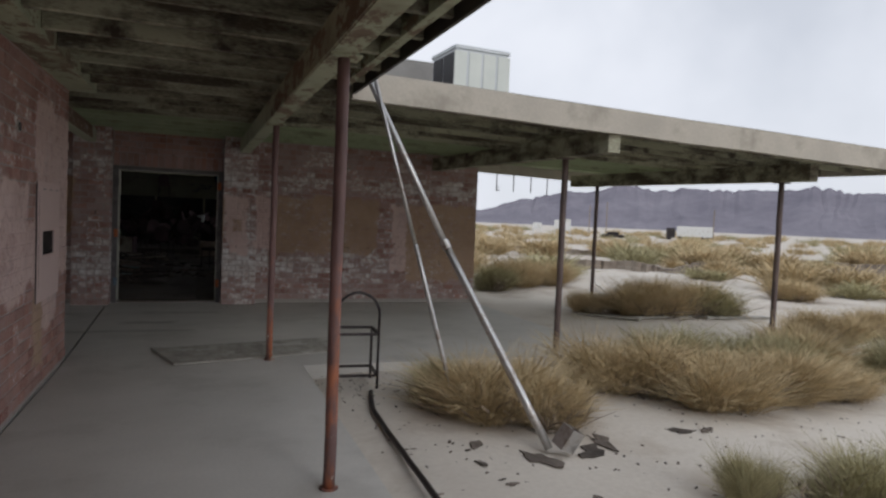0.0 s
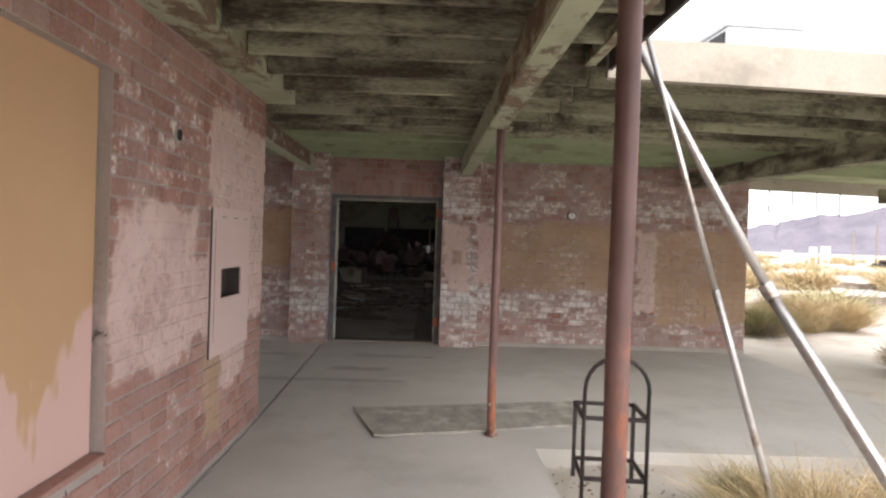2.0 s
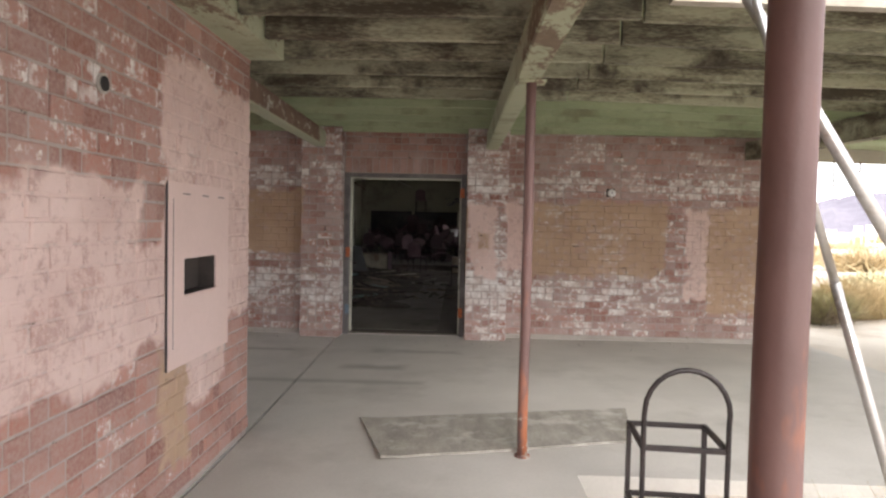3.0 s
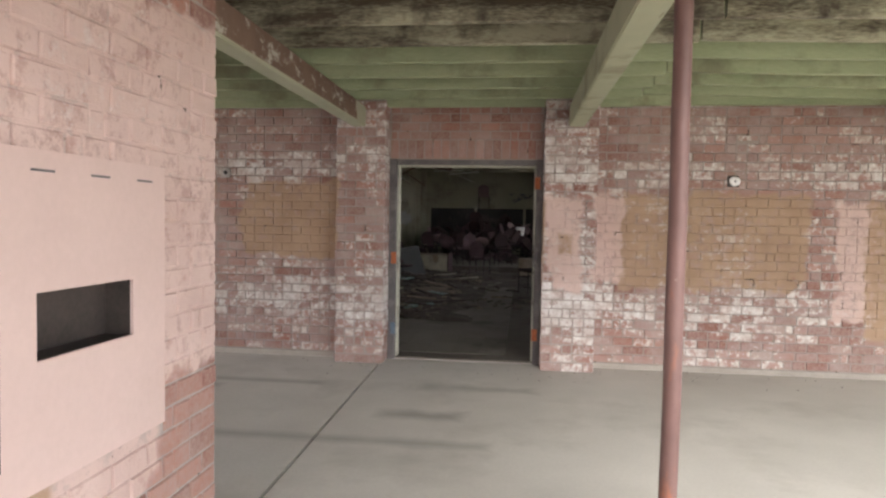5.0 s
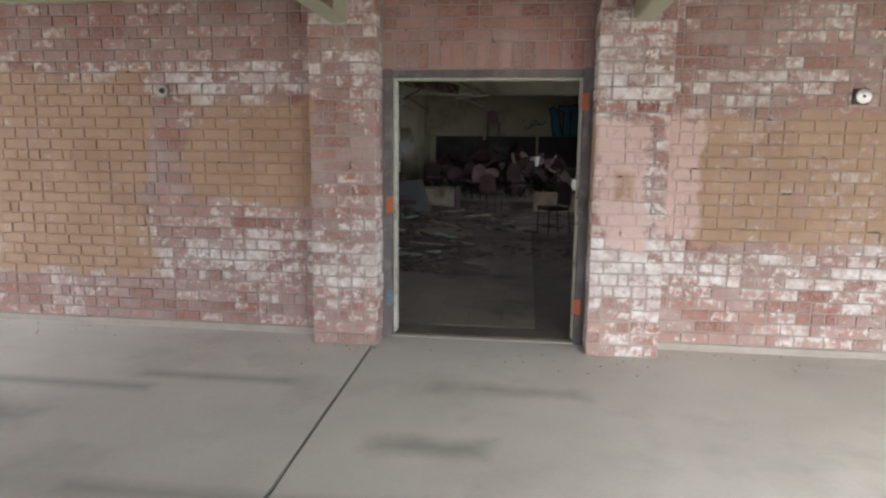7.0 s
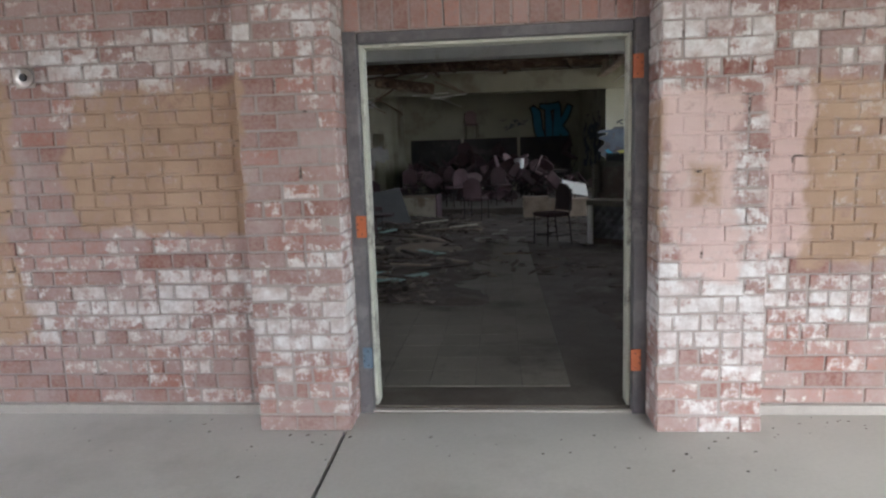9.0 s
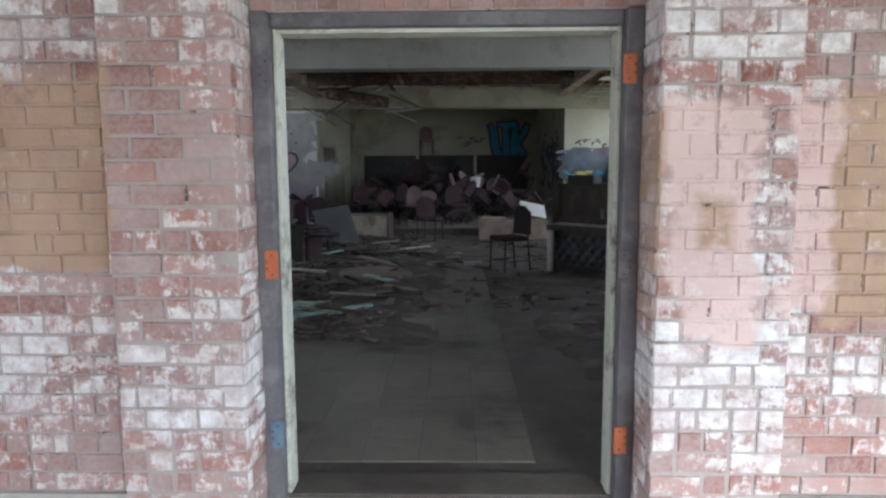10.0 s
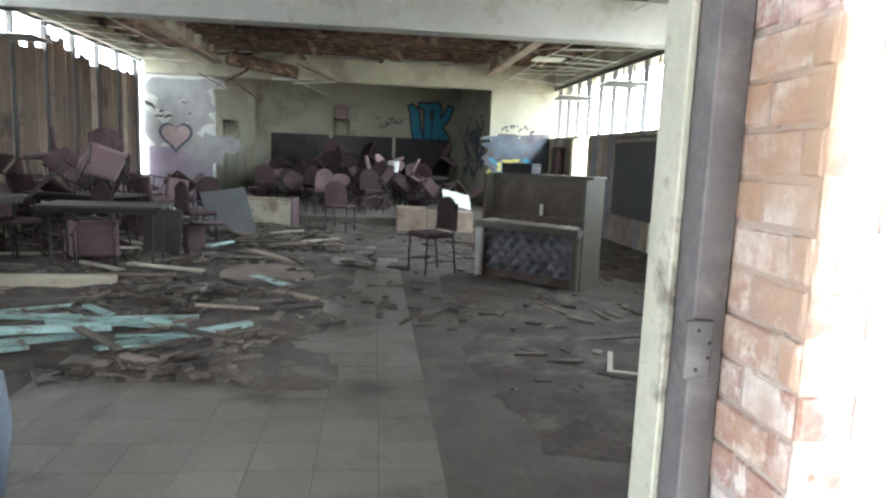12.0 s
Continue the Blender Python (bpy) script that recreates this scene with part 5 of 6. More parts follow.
tagged(part("grey_letters", strokes(26, -1.5, 1.55, 2.6, 1.3, -0.012, 0.22, 41, 0.9), "g_grey", side_tag), kind="stuff")
tagged(part("dark_scrawl", strokes(18, -1.4, 1.9, 2.4, 1.3, -0.032, 0.07, 42, 1.1), "g_dark", side_tag), kind="stuff")
gm = root("graffiti", (0, 0, 0), "grey heart and scrawl graffiti on a white wall", "graffiti")
part("lower_paint", boxes(((-5.04, YW - 0.004, 0.0), (-3.54, YW, 1.42))), "g_lilac", gm)
tagged(part("haze", strokes(26, -4.28, 2.0, 1.2, 1.9, YW - 0.0035, 0.30, 17, 0.9), "g_smoke", gm), kind="stuff")
part("heart_edge", flat(bmesh.new(), heart_outline(0.80, 0.78), -4.40, YW - 0.022, 1.68), "g_grey", gm)
part("heart", flat(bmesh.new(), heart_outline(0.66, 0.62), -4.40, YW - 0.026, 1.69), "g_rose", gm)
tagged(part("scrawl", strokes(16, -4.3, 2.35, 1.2, 0.5, YW - 0.004, 0.05, 9, 1.2), "g_dark", gm), kind="stuff")
gm = root("graffiti", (0, 0, 0), "blue, grey and yellow spray graffiti over a coat of painted shade", "graffiti")
# this coat darkens the sunlit wall as if shaded, under the real graffiti
tagged(part("shade_coat", strokes(60, 4.05, 1.40, 1.3, 1.1, YW - 0.004, 0.34, 20, 0.9), "g_shade", gm), kind="stuff")
tagged(part("grey_letters", strokes(26, 4.05, 1.45, 1.4, 1.0, YW - 0.042, 0.16, 21, 0.9), "g_grey", gm), kind="stuff")
tagged(part("blue_letters", strokes(3, 4.0, 1.4, 1.4, 0.8, YW - 0.060, 0.10, 22, 0.9), "g_blue", gm), kind="stuff")
tagged(part("yellow_letters", strokes(9, 3.75, 1.15, 0.7, 0.5, YW - 0.066, 0.10, 23, 0.9), "g_yellow", gm), kind="stuff")
tagged(part("dark_scrawl", strokes(12, 4.0, 2.15, 1.0, 0.25, YW - 0.004, 0.04, 24, 1.2), "g_dark", gm), kind="stuff")
gm = root("graffiti", (0, 0, 0), "faint grey scrawl graffiti on the back wall", "graffiti")
tagged(part("scrawl", strokes(16, 0.85, 2.35, 0.8, 0.4, YB, 0.035, 33, 1.2), "g_grey", gm), kind="stuff")

# ---------------------------------------------------------------- piano
piano = root("upright_piano", (2.185, 17.64, 0), "battered brown upright piano with quilted grey lower panel", "piano", turn=-45)
piano.scale = (0.92, 0.74, 1.0)
part("side", boxes(((-0.74, 0.0, 0), (-0.69, 0.60, 1.24)), bevel=0.008), "piano_side", piano)
part("side", boxes(((0.69, 0.0, 0), (0.74, 0.60, 1.24)), bevel=0.008), "piano_side", piano)
part("lid", boxes(((-0.76, 0.16, 1.24), (0.76, 0.62, 1.27)), bevel=0.008), "piano_side", piano)
part("upper_panel", boxes(((-0.688, 0.20, 0.76), (0.688, 0.24, 1.238))), "piano", piano)
part("back", boxes(((-0.688, 0.56, 0.02), (0.688, 0.59, 1.238))), "piano", piano)
key_bed = part("key_bed", boxes(((-0.74, -0.18, 0.62), (0.74, -0.001, 0.70)), bevel=0.008), "piano_side", piano)
part("key_bed_back", boxes(((-0.688, 0.001, 0.62), (0.688, 0.198, 0.70))), "piano", piano)
for k in range(36):
    x = -0.66 + 1.32 * (k + 0.5) / 36
    if k in (7, 8, 19, 27, 28, 33):
        continue
    part("key", boxes(((x - 0.0165, -0.15, 0.702), (x + 0.0165, 0.10, 0.722 - 0.012 * (k % 5 == 0)))), "ivory", key_bed)
part("base_board", boxes(((-0.688, 0.02, 0.0), (0.688, 0.06, 0.12))), "piano", piano)
part("leg", boxes(((-0.74, -0.14, 0.0), (-0.66, -0.06, 0.619)), bevel=0.006), "white", piano)
part("leg", boxes(((0.66, -0.14, 0.0), (0.74, -0.06, 0.619)), bevel=0.006), "piano_side", piano)
bm = bmesh.new()
cu, cv = 66, 24
net = [[bm.verts.new((-0.686 + 1.372 * i / cu, 0.058 - 0.075 * (abs(math.sin((i + j) * math.pi / 8)) * abs(math.sin((i - j) * math.pi / 8))) ** 0.7, 0.121 + 0.497 * j / cv)) for i in range(cu + 1)] for j in range(cv + 1)]
for a, b in zip(net, net[1:]):
    for i in range(cu):
        bm.faces.new((a[i], a[i + 1], b[i + 1], b[i]))
part("quilted_panel", bm, "quilt", piano, "grey tufted cloth panel", smooth=True)
for x in (-0.688, -0.02, 0.648):
    part("panel_frame", boxes(((x, 0.185, 0.76), (x + 0.04, 0.1995, 1.238)), bevel=0.003), "piano_side", piano)
part("top_rail", boxes(((-0.647, 0.185, 1.19), (0.647, 0.1995, 1.2385)), bevel=0.003), "piano_side", piano)
part("fallboard", boxes(((-0.687, 0.102, 0.701), (0.687, 0.13, 0.80)), bevel=0.006), "piano", piano)
part("candle_holder", boxes(((0.05, 0.15, 0.80), (0.09, 0.199, 0.93)), bevel=0.004), "white", piano)


speaker = root("small_case", (2.13, 18.0, 1.271), "small black case on top of the piano", "case", turn=-40)
part("body", boxes(((-0.20, -0.12, 0), (0.20, 0.12, 0.09)), bevel=0.012), "dark", speaker)
part("lid", boxes(((-0.205, -0.125, 0.091), (0.205, 0.125, 0.115)), bevel=0.008), "dark", speaker)

# ---------------------------------------------------------------- chairs and tables
def stack_chair(cloth, label):
    ob = root("banquet_chair", (0, 0, 0), label, "chair", "wrecked hall chairs")
    for sx in (-1, 1):
        part("front_leg", tubes([(sx * 0.20, -0.20, 0), (sx * 0.20, -0.19, 0.44)], radius=0.012, sides=6), "black_steel", ob)
        part("back_leg", tubes([(sx * 0.20, 0.24, 0), (sx * 0.20, 0.19, 0.44), (sx * 0.19, 0.24, 0.86)], radius=0.012, sides=6), "black_steel", ob)
        part("side_rail", tubes([(sx * 0.20, -0.19, 0.15), (sx * 0.20, 0.22, 0.15)], radius=0.009, sides=5), "black_steel", ob)
    part("seat", boxes(((-0.22, -0.22, 0.44), (0.22, 0.20, 0.505)), bevel=0.025), cloth, ob)
    bm = bmesh.new()
    arch = [(-0.21, 0.52)] + [(-0.21 * math.cos(math.pi * k / 10), 0.74 + 0.20 * math.sin(math.pi * k / 10)) for k in range(11)] + [(0.21, 0.52)]
    prism(bm, arch, 1, 0.205, 0.245)
    bmesh.ops.bevel(bm, geom=list(bm.edges), offset=0.01, segments=2, affect='EDGES')
    part("backrest", bm, cloth, ob)
    return ob


mauve = stack_chair("mauve", "faded mauve banquet chair thrown on a heap")
maroon = stack_chair("maroon", "dark maroon banquet chair with round back")
pink = stack_chair("pinkcloth", "dusty pink banquet chair tipped over")
maroon.matrix_basis = pose(1.12, 18.36, 0, 0, 0, -62)
mauve.matrix_basis = pose(-0.20, 22.3, 0, 0, 0, 160)
pink.matrix_basis = pose(-0.62, 30.72, 1.97, 0, 0, 10)
pr = random.Random(12)
kinds = (mauve, maroon, maroon, pink, maroon, mauve, maroon)
for k in range(84):
    x = max(-2.6, min(2.4, pr.gauss(-0.15, 1.2)))
    y = pr.uniform(25.6, 29.4)
    pile = max(0.0, 1.0 - abs(x + 0.15) / 2.5) * max(0.2, 1.0 - abs(y - 28.0) / 3.2)
    if k % 4 == 0:
        turn, up = (0, 0), 0.16
    else:
        turn, up = (pr.uniform(-115, 115), pr.uniform(-50, 50)), 0.34 + 0.95 * pile * pr.random()
    copy_thing(kinds[k % 7], pose(x, y, up, turn[0], turn[1], pr.uniform(0, 360)))
# a tangle of thrown chairs by the boarded windows
for k in range(20):
    x, y = pr.uniform(-4.7, -2.9), pr.uniform(17.4, 22.4)
    copy_thing((maroon, maroon, mauve)[k % 3], pose(x, y, 0.35 + 0.75 * pr.random() * min(1.0, (-2.7 - x)), pr.uniform(-170, 170), pr.uniform(-50, 50), pr.uniform(0, 360)))
for x, y, z, rx, ry, rz, kk in ((-2.35, 21.9, 0, 0, 0, 30, maroon), (-3.3, 19.9, 0.78, -12, 0, 200, mauve), (-2.65, 17.75, 0.24, -80, 0, 15, mauve), (-2.75, 18.3, 0.98, -60, 20, 30, pink), (-3.9, 18.6, 0, 0, 0, 70, maroon), (-4.3, 19.6, 0.5, 90, 0, 140, maroon), (-3.7, 20.8, 0, 0, 0, 250, pink),
                                (-4.5, 17.6, 0.8, 180, 0, 20, maroon), (-3.4, 21.6, 0.3, 0, 80, 100, maroon), (-4.6, 21.0, 0.75, 10, 0, 300, mauve), (-4.1, 22.6, 0, 0, 0, 190, maroon), (0.35, 24.6, 0.16, 0, 0, 20, maroon), (-0.75, 24.3, 0.16, 0, 0, 210, mauve), (1.9, 26.2, 0.45, 0, 80, 40, maroon), (2.2, 28.2, 0.9, 30, 0, 60, maroon), (-4.4, 18.9, 0.75, 180, 10, 60, maroon), (-3.2, 18.9, 0, 0, 0, 320, maroon), (-4.6, 20.2, 0, 0, 0, 20, mauve), (-2.4, 19.4, 0.22, 90, 0, 70, maroon), (-3.9, 21.4, 0.3, 0, 80, 10, mauve), (-4.5, 22.8, 0.7, 90, 0, 30, maroon), (-3.1, 22.8, 0, 0, 0, 100, maroon), (-4.0, 17.2, 0.8, 90, 0, 210, mauve), (-2.2, 20.3, 0, 0, 0, 130, maroon)):
    copy_thing(kk, pose(x, y, z, rx, ry, rz))


def folding_table(x, y, z, tilt, turn, size, label):
    ob = root("folding_table", (0, 0, 0), label, "table", "hall tables")
    w, d = size
    part("tabletop", boxes(((-w / 2, -d / 2, 0.715), (w / 2, d / 2, 0.75)), bevel=0.006), "table_dark", ob)
    part("apron", boxes(((-w / 2 + 0.04, -d / 2 + 0.03, 0.66), (w / 2 - 0.04, -d / 2 + 0.05, 0.714))), "black_steel", ob)
    for sx in (-1, 1):
        for sy in (-1, 1):
            part("leg", tubes([(sx * (w / 2 - 0.12), sy * (d / 2 - 0.08), 0), (sx * (w / 2 - 0.12), sy * (d / 2 - 0.08), 0.715)], radius=0.014, sides=6), "black_steel", ob)
    ob.matrix_basis = pose(x, y, z, tilt, 0, turn)
    return ob


folding_table(-2.65, 18.2, 0, 0, 6, (1.3, 0.7), "dusty folding table with a dark top among wreckage")
folding_table(-3.6, 19.9, 0, 0, -20, (1.4, 0.75), "folding table piled with broken chairs")
folding_table(-4.2, 17.9, 0.05, 0, 80, (1.5, 0.75), "folding table by the boarded windows")
folding_table(1.6, 28.0, 0.16, 0, 15, (1.4, 0.7), "folding table under thrown chairs")

lean = root("leaning_panel", (-1.82, 21.2, 0.0), "grey laminate panel leaning against a chair", "panel", turn=40)
part("sheet", boxes(((-0.40, 0, 0), (0.40, 0.025, 0.82)), bevel=0.004, m=pose(0, 0, 0, -22, -6, 0)), "grey_panel", lean)
sideboard = root("low_cabinet", (-1.72, 23.05, 0), "cream painted low cabinet lying on its back", "cabinet", turn=-8)
part("body", boxes(((-0.62, -0.22, 0), (0.62, 0.22, 0.50)), bevel=0.01), "cream_wood", sideboard)
part("end_panel", boxes(((0.621, -0.24, 0), (0.65, 0.24, 0.56)), bevel=0.004), "mauve", sideboard)
part("top", boxes(((-0.64, -0.24, 0.501), (0.62, 0.24, 0.53)), bevel=0.004), "oldwood", sideboard)
dark_board = root("wall_board", (4.80, 21.1, 0.50), "dark blue-grey board fixed to the mouldy wall", "board")
part("sheet", boxes(((-0.02, -0.98, 0.0), (0.015, 0.98, 1.40)), bevel=0.004), "grey_panel", dark_board)
part("batten", boxes(((-0.045, -0.98, 1.30), (-0.021, 0.98, 1.36))), "oldwood", dark_board)
heater = root("wall_heater", (4.72, 25.6, 0.0), "rusty red box standing by the wall", "box")
part("body", boxes(((-0.12, -0.2, 0), (0.10, 0.2, 1.75)), bevel=0.02), "maroon", heater)
for k, (x, y, w_, h_, turn, tilt, m) in enumerate(((-4.25, 17.0, 0.7, 0.75, 20, -14, "grey_panel"), (-3.02, 18.42, 0.46, 0.50, 4, -12, "pinkcloth"), (-2.3, 18.9, 0.5, 0.62, -12, -10, "table_dark"), (-4.3, 22.4, 0.9, 0.7, 15, -20, "cream_wood"), (-3.2, 23.3, 0.8, 0.35, -5, -16, "plaster_white"))):
    ob = root("loose_panel", (x, y, 0.02), "dusty loose panel propped up in the wreckage", "panel", "loose panels", turn=turn)
    part("sheet", boxes(((-w_ / 2, 0, 0), (w_ / 2, 0.022, h_)), bevel=0.004, m=pose(0, 0, 0, tilt, 0, 0)), m, ob)
crate = root("white_box", (1.55, 22.75, 0), "low pale cardboard boxes with a sheet of paper", "box")
part("carton", boxes(((-0.72, -0.2, 0), (-0.15, 0.3, 0.46)), bevel=0.01), "oldwood", crate)
part("carton", boxes(((-0.14, -0.25, 0), (0.72, 0.3, 0.40)), bevel=0.01), "oldwood", crate)
part("sheet", boxes(((-0.28, -0.2, 0), (0.28, 0.22, 0.008)), m=pose(0.42, 0, 0.62, 38, 12, 10)), "white", crate)
part("prop", boxes(((0.40, 0.02, 0.40), (0.44, 0.06, 0.62))), "oldwood", crate)
bm = bmesh.new()
tube(bm, [(0, 0, 0), (0, 0, 0.26), (0, 0, 0.262)], 0.13, 16, radii=(0.115, 0.14, 0.12))
bucket = thing("bucket", bm, "white", "white plastic bucket on the chair heap", "bucket")
bucket.location = (0.85, 26.1, 1.02)
bm = bmesh.new()
tube(bm, [(0, 0, 0), (0, 0, 0.30), (0, 0, 0.5), (0, 0, 0.62)], 0.2, 18, radii=(0.18, 0.22, 0.20, 0.08))
jug = thing("water_jug", bm, "g_grey", "blue-grey plastic jug standing on the floor", "jug", smooth=True)
jug.location = (-1.24, 12.9, 0.0)
part("cap", tube(bmesh.new(), [(0, 0, 0.62), (0, 0, 0.66)], 0.05, 12), "white", jug)

# ---------------------------------------------------------------- wreckage on the floor
dr = random.Random(77)


def plank(x, y, z, ln, w, th, turn, tilt, m, label, name="plank"):
    ob = thing(name, boxes(((-ln / 2, -w / 2, 0), (ln / 2, w / 2, th)), bevel=0.004), m, label, "plank", "loose planks")
    ob.matrix_basis = pose(x, y, z, 0, tilt, turn)


for x, y, z, ln, w, turn, tilt in ((-0.95, 15.15, 0.05, 0.95, 0.10, 24, -4), (-1.5, 15.42, 0.06, 0.95, 0.09, -6, 2), (-1.9, 15.3, 0.05, 0.9, 0.08, 12, -3), (-2.2, 14.9, 0.03, 1.2, 0.09, 20, -2), (-1.45, 15.62, 0.04, 0.9, 0.07, 8, 0), (-2.6, 15.6, 0.06, 1.4, 0.10, 3, 2), (-1.8, 15.0, 0.12, 0.7, 0.12, 35, 6), (-2.5, 14.6, 0.02, 1.3, 0.06, 28, 0)):
    plank(x, y, z, ln, w, 0.035, turn, tilt, "teal", "chipped teal painted plank on the debris")
for k in range(14):
    plank(dr.uniform(-2.6, -0.7), dr.uniform(14.6, 15.9), 0.05 + dr.uniform(0, 0.12), dr.uniform(0.25, 0.7), dr.uniform(0.03, 0.08), 0.02, dr.uniform(-40, 60), dr.uniform(-9, 9), ("teal", "debris", "teal", "oldwood")[k % 4], "short splintered plank on the teal heap")
for k in range(46):
    x, y = dr.uniform(-4.6, -0.3), dr.uniform(15.4, 22)
    plank(x, y, 0.02 + dr.uniform(0, 0.10), dr.uniform(0.4, 1.5), dr.uniform(0.04, 0.14), 0.025, dr.uniform(-50, 50), dr.uniform(-6, 6), dr.choice(("oldwood", "teal", "cream_wood", "debris", "oldwood")), "broken weathered plank lying in debris")
for k in range(7):
    plank(dr.uniform(2.0, 4.5), dr.uniform(13.5, 19.5), 0.015, dr.uniform(0.4, 1.3), dr.uniform(0.03, 0.09), 0.02, dr.uniform(-80, 80), dr.uniform(-3, 3), dr.choice(("oldwood", "debris")), "thin grey plank on the dirty floor")
plank(2.27, 16.05, 0.0, 1.1, 0.03, 0.02, -68, 0, "oldwood", "thin pale stick on the dirty floor", "stick")
plank(0.55, 17.36, 0.0, 0.42, 0.05, 0.02, 4, 0, "rotten", "short dark stick on the floor", "stick")
plank(-3.0, 16.95, 0.03, 1.7, 0.22, 0.10, 3, 0, "cream_wood", "long cream boxed board on the debris", "boxed_board")
bm = bmesh.new()
tube(bm, [(0, 0, 0), (0, 0, 0.05)], 0.5, 28)
lid = thing("round_tabletop", bm, "oldwood", "round grey tabletop lying on the floor", "tabletop")
lid.matrix_basis = pose(-0.75, 17.55, 0.03, 3, 2, 0)
fr = thing("broken_frame", boxes(((0, 0, 0), (0.6, 0.04, 0.03)), ((0, 0.041, 0), (0.04, 0.5, 0.03)), bevel=0.003), "cream_wood", "corner of a broken picture frame", "frame")
fr.matrix_basis = pose(2.0, 14.45, 0.0, 0, 0, -20)
for k, (x, y) in enumerate(((1.50, 14.25), (1.30, 14.15), (1.42, 14.0), (1.75, 13.9))):
    ob = thing("brick_piece", boxes(((-0.07, -0.045, 0), (0.07, 0.045, 0.05)), bevel=0.012), "drip", "small charred lump on the floor", "rubble", "charred lumps")
    ob.matrix_basis = pose(x, y, 0.0, 0, 0, 40 * k) @ Matrix.Scale((0.8, 0.4, 0.3, 0.7)[k], 4)


# torn board scraps on the hall floor, shaped like the felt outside
for k, (x, y, size) in enumerate(((1.72, 14.05, 0.17), (1.95, 13.75, 0.26), (2.1, 14.35, 0.2), (1.85, 13.35, 0.18), (2.3, 13.9, 0.3), (1.2, 16.3, 0.22), (0.95, 17.0, 0.12), (-0.4, 15.9, 0.2), (-0.75, 14.9, 0.16), (-0.15, 16.5, 0.14))):
    scrap(x, y, size, 20 + k, 0.012)


def rubble(n, x0, x1, y0, y1, seed, flat_):
    """Loose shards of board, plaster and lath, each one a thin broken block."""
    r = random.Random(seed)
    V, F = [], []
    for _ in range(n):
        x, y = r.uniform(x0, x1), r.uniform(y0, y1)
        dense = noise.noise((x * 0.7, y * 0.7, seed)) + 0.35
        if dense < r.uniform(0, 0.5):
            continue
        a, ln, w, th = r.uniform(0, 6.28), r.uniform(0.03, 0.30), r.uniform(0.015, 0.10), r.uniform(0.006, 0.03)
        z = flat_ * r.random() ** 2 * max(0.2, dense)
        c, s, up = math.cos(a), math.sin(a), r.gauss(0, 0.12)
        k = len(V)
        for dz in (0, th):
            for u, v in ((-ln, -w), (ln * r.uniform(0.6, 1), -w * r.uniform(0.4, 1)), (ln, w), (-ln * r.uniform(0.5, 1), w)):
                V.append((x + (u * c - v * s) / 2, y + (u * s + v * c) / 2, z + dz + up * u / 2 + abs(up) * ln / 2))
        F += [(k, k + 3, k + 2, k + 1), (k + 4, k + 5, k + 6, k + 7), (k, k + 1, k + 5, k + 4), (k + 1, k + 2, k + 6, k + 5), (k + 2, k + 3, k + 7, k + 6), (k + 3, k, k + 4, k + 7)]
    me = bpy.data.meshes.new("rubble")
    me.from_pydata(V, [], F)
    me.materials.append(M["debris"])
    return tagged(new("rubble", me), "broken boards, plaster and dust heaped on the floor", "rubble", kind="stuff")


def dirt_heap(x0, x1, y0, y1, high, seed):
    """A shallow drift of dirt with a ragged rim, lying on the floor."""
    bm = bmesh.new()
    nx, ny = int((x1 - x0) / 0.09), int((y1 - y0) / 0.09)
    net = []
    for j in range(ny + 1):
        row = []
        for i in range(nx + 1):
            x, y = x0 + (x1 - x0) * i / nx, y0 + (y1 - y0) * j / ny
            rim = min(x - x0, x1 - x, y - y0, y1 - y)
            h = high * (0.55 * noise.noise((x * 0.9, y * 0.9, seed)) + 0.3 * noise.noise((x * 2.6, y * 2.6, seed)) + 0.16 * noise.noise((x * 8, y * 8, seed)) + 0.32)
            row.append(bm.verts.new((x, y, 0.002 + min(h, rim * 0.25) - max(0.0, 0.55 - rim) * 0.10)))
        net.append(row)
    for a, b in zip(net, net[1:]):
        for i in range(nx):
            if max(v.co.z for v in (a[i], a[i + 1], b[i], b[i + 1])) > -0.008:
                bm.faces.new((a[i], a[i + 1], b[i + 1], b[i]))
    bmesh.ops.delete(bm, geom=[v for v in bm.verts if not v.link_faces], context='VERTS')
    thing("dirt_heap", bm, "soil", "shallow heap of dark dirt and mould on the floor", "dirt", kind="stuff", smooth=True)


dirt_heap(-5.0, 0.35, 14.0, 23.4, 0.11, 2.5)
dirt_heap(0.95, 4.8, 13.0, 23.4, 0.055, 6.5)
dirt_heap(-1.0, 1.6, 19.5, 23.5, 0.05, 9.5)
rubble(7500, -5.0, -0.35, 14.3, 23.5, 3, 0.16)
rubble(420, 1.4, 4.8, 13.2, 23.3, 4, 0.05)
rubble(1500, -3.3, 3.1, 23.7, 30.5, 5, 0.30)
rubble(260, -0.4, 1.5, 15.5, 23.5, 6, 0.01)

# ---------------------------------------------------------------- bricks and tiles
PITCH, BL, JOINT = 0.0885, 0.207, 0.0105


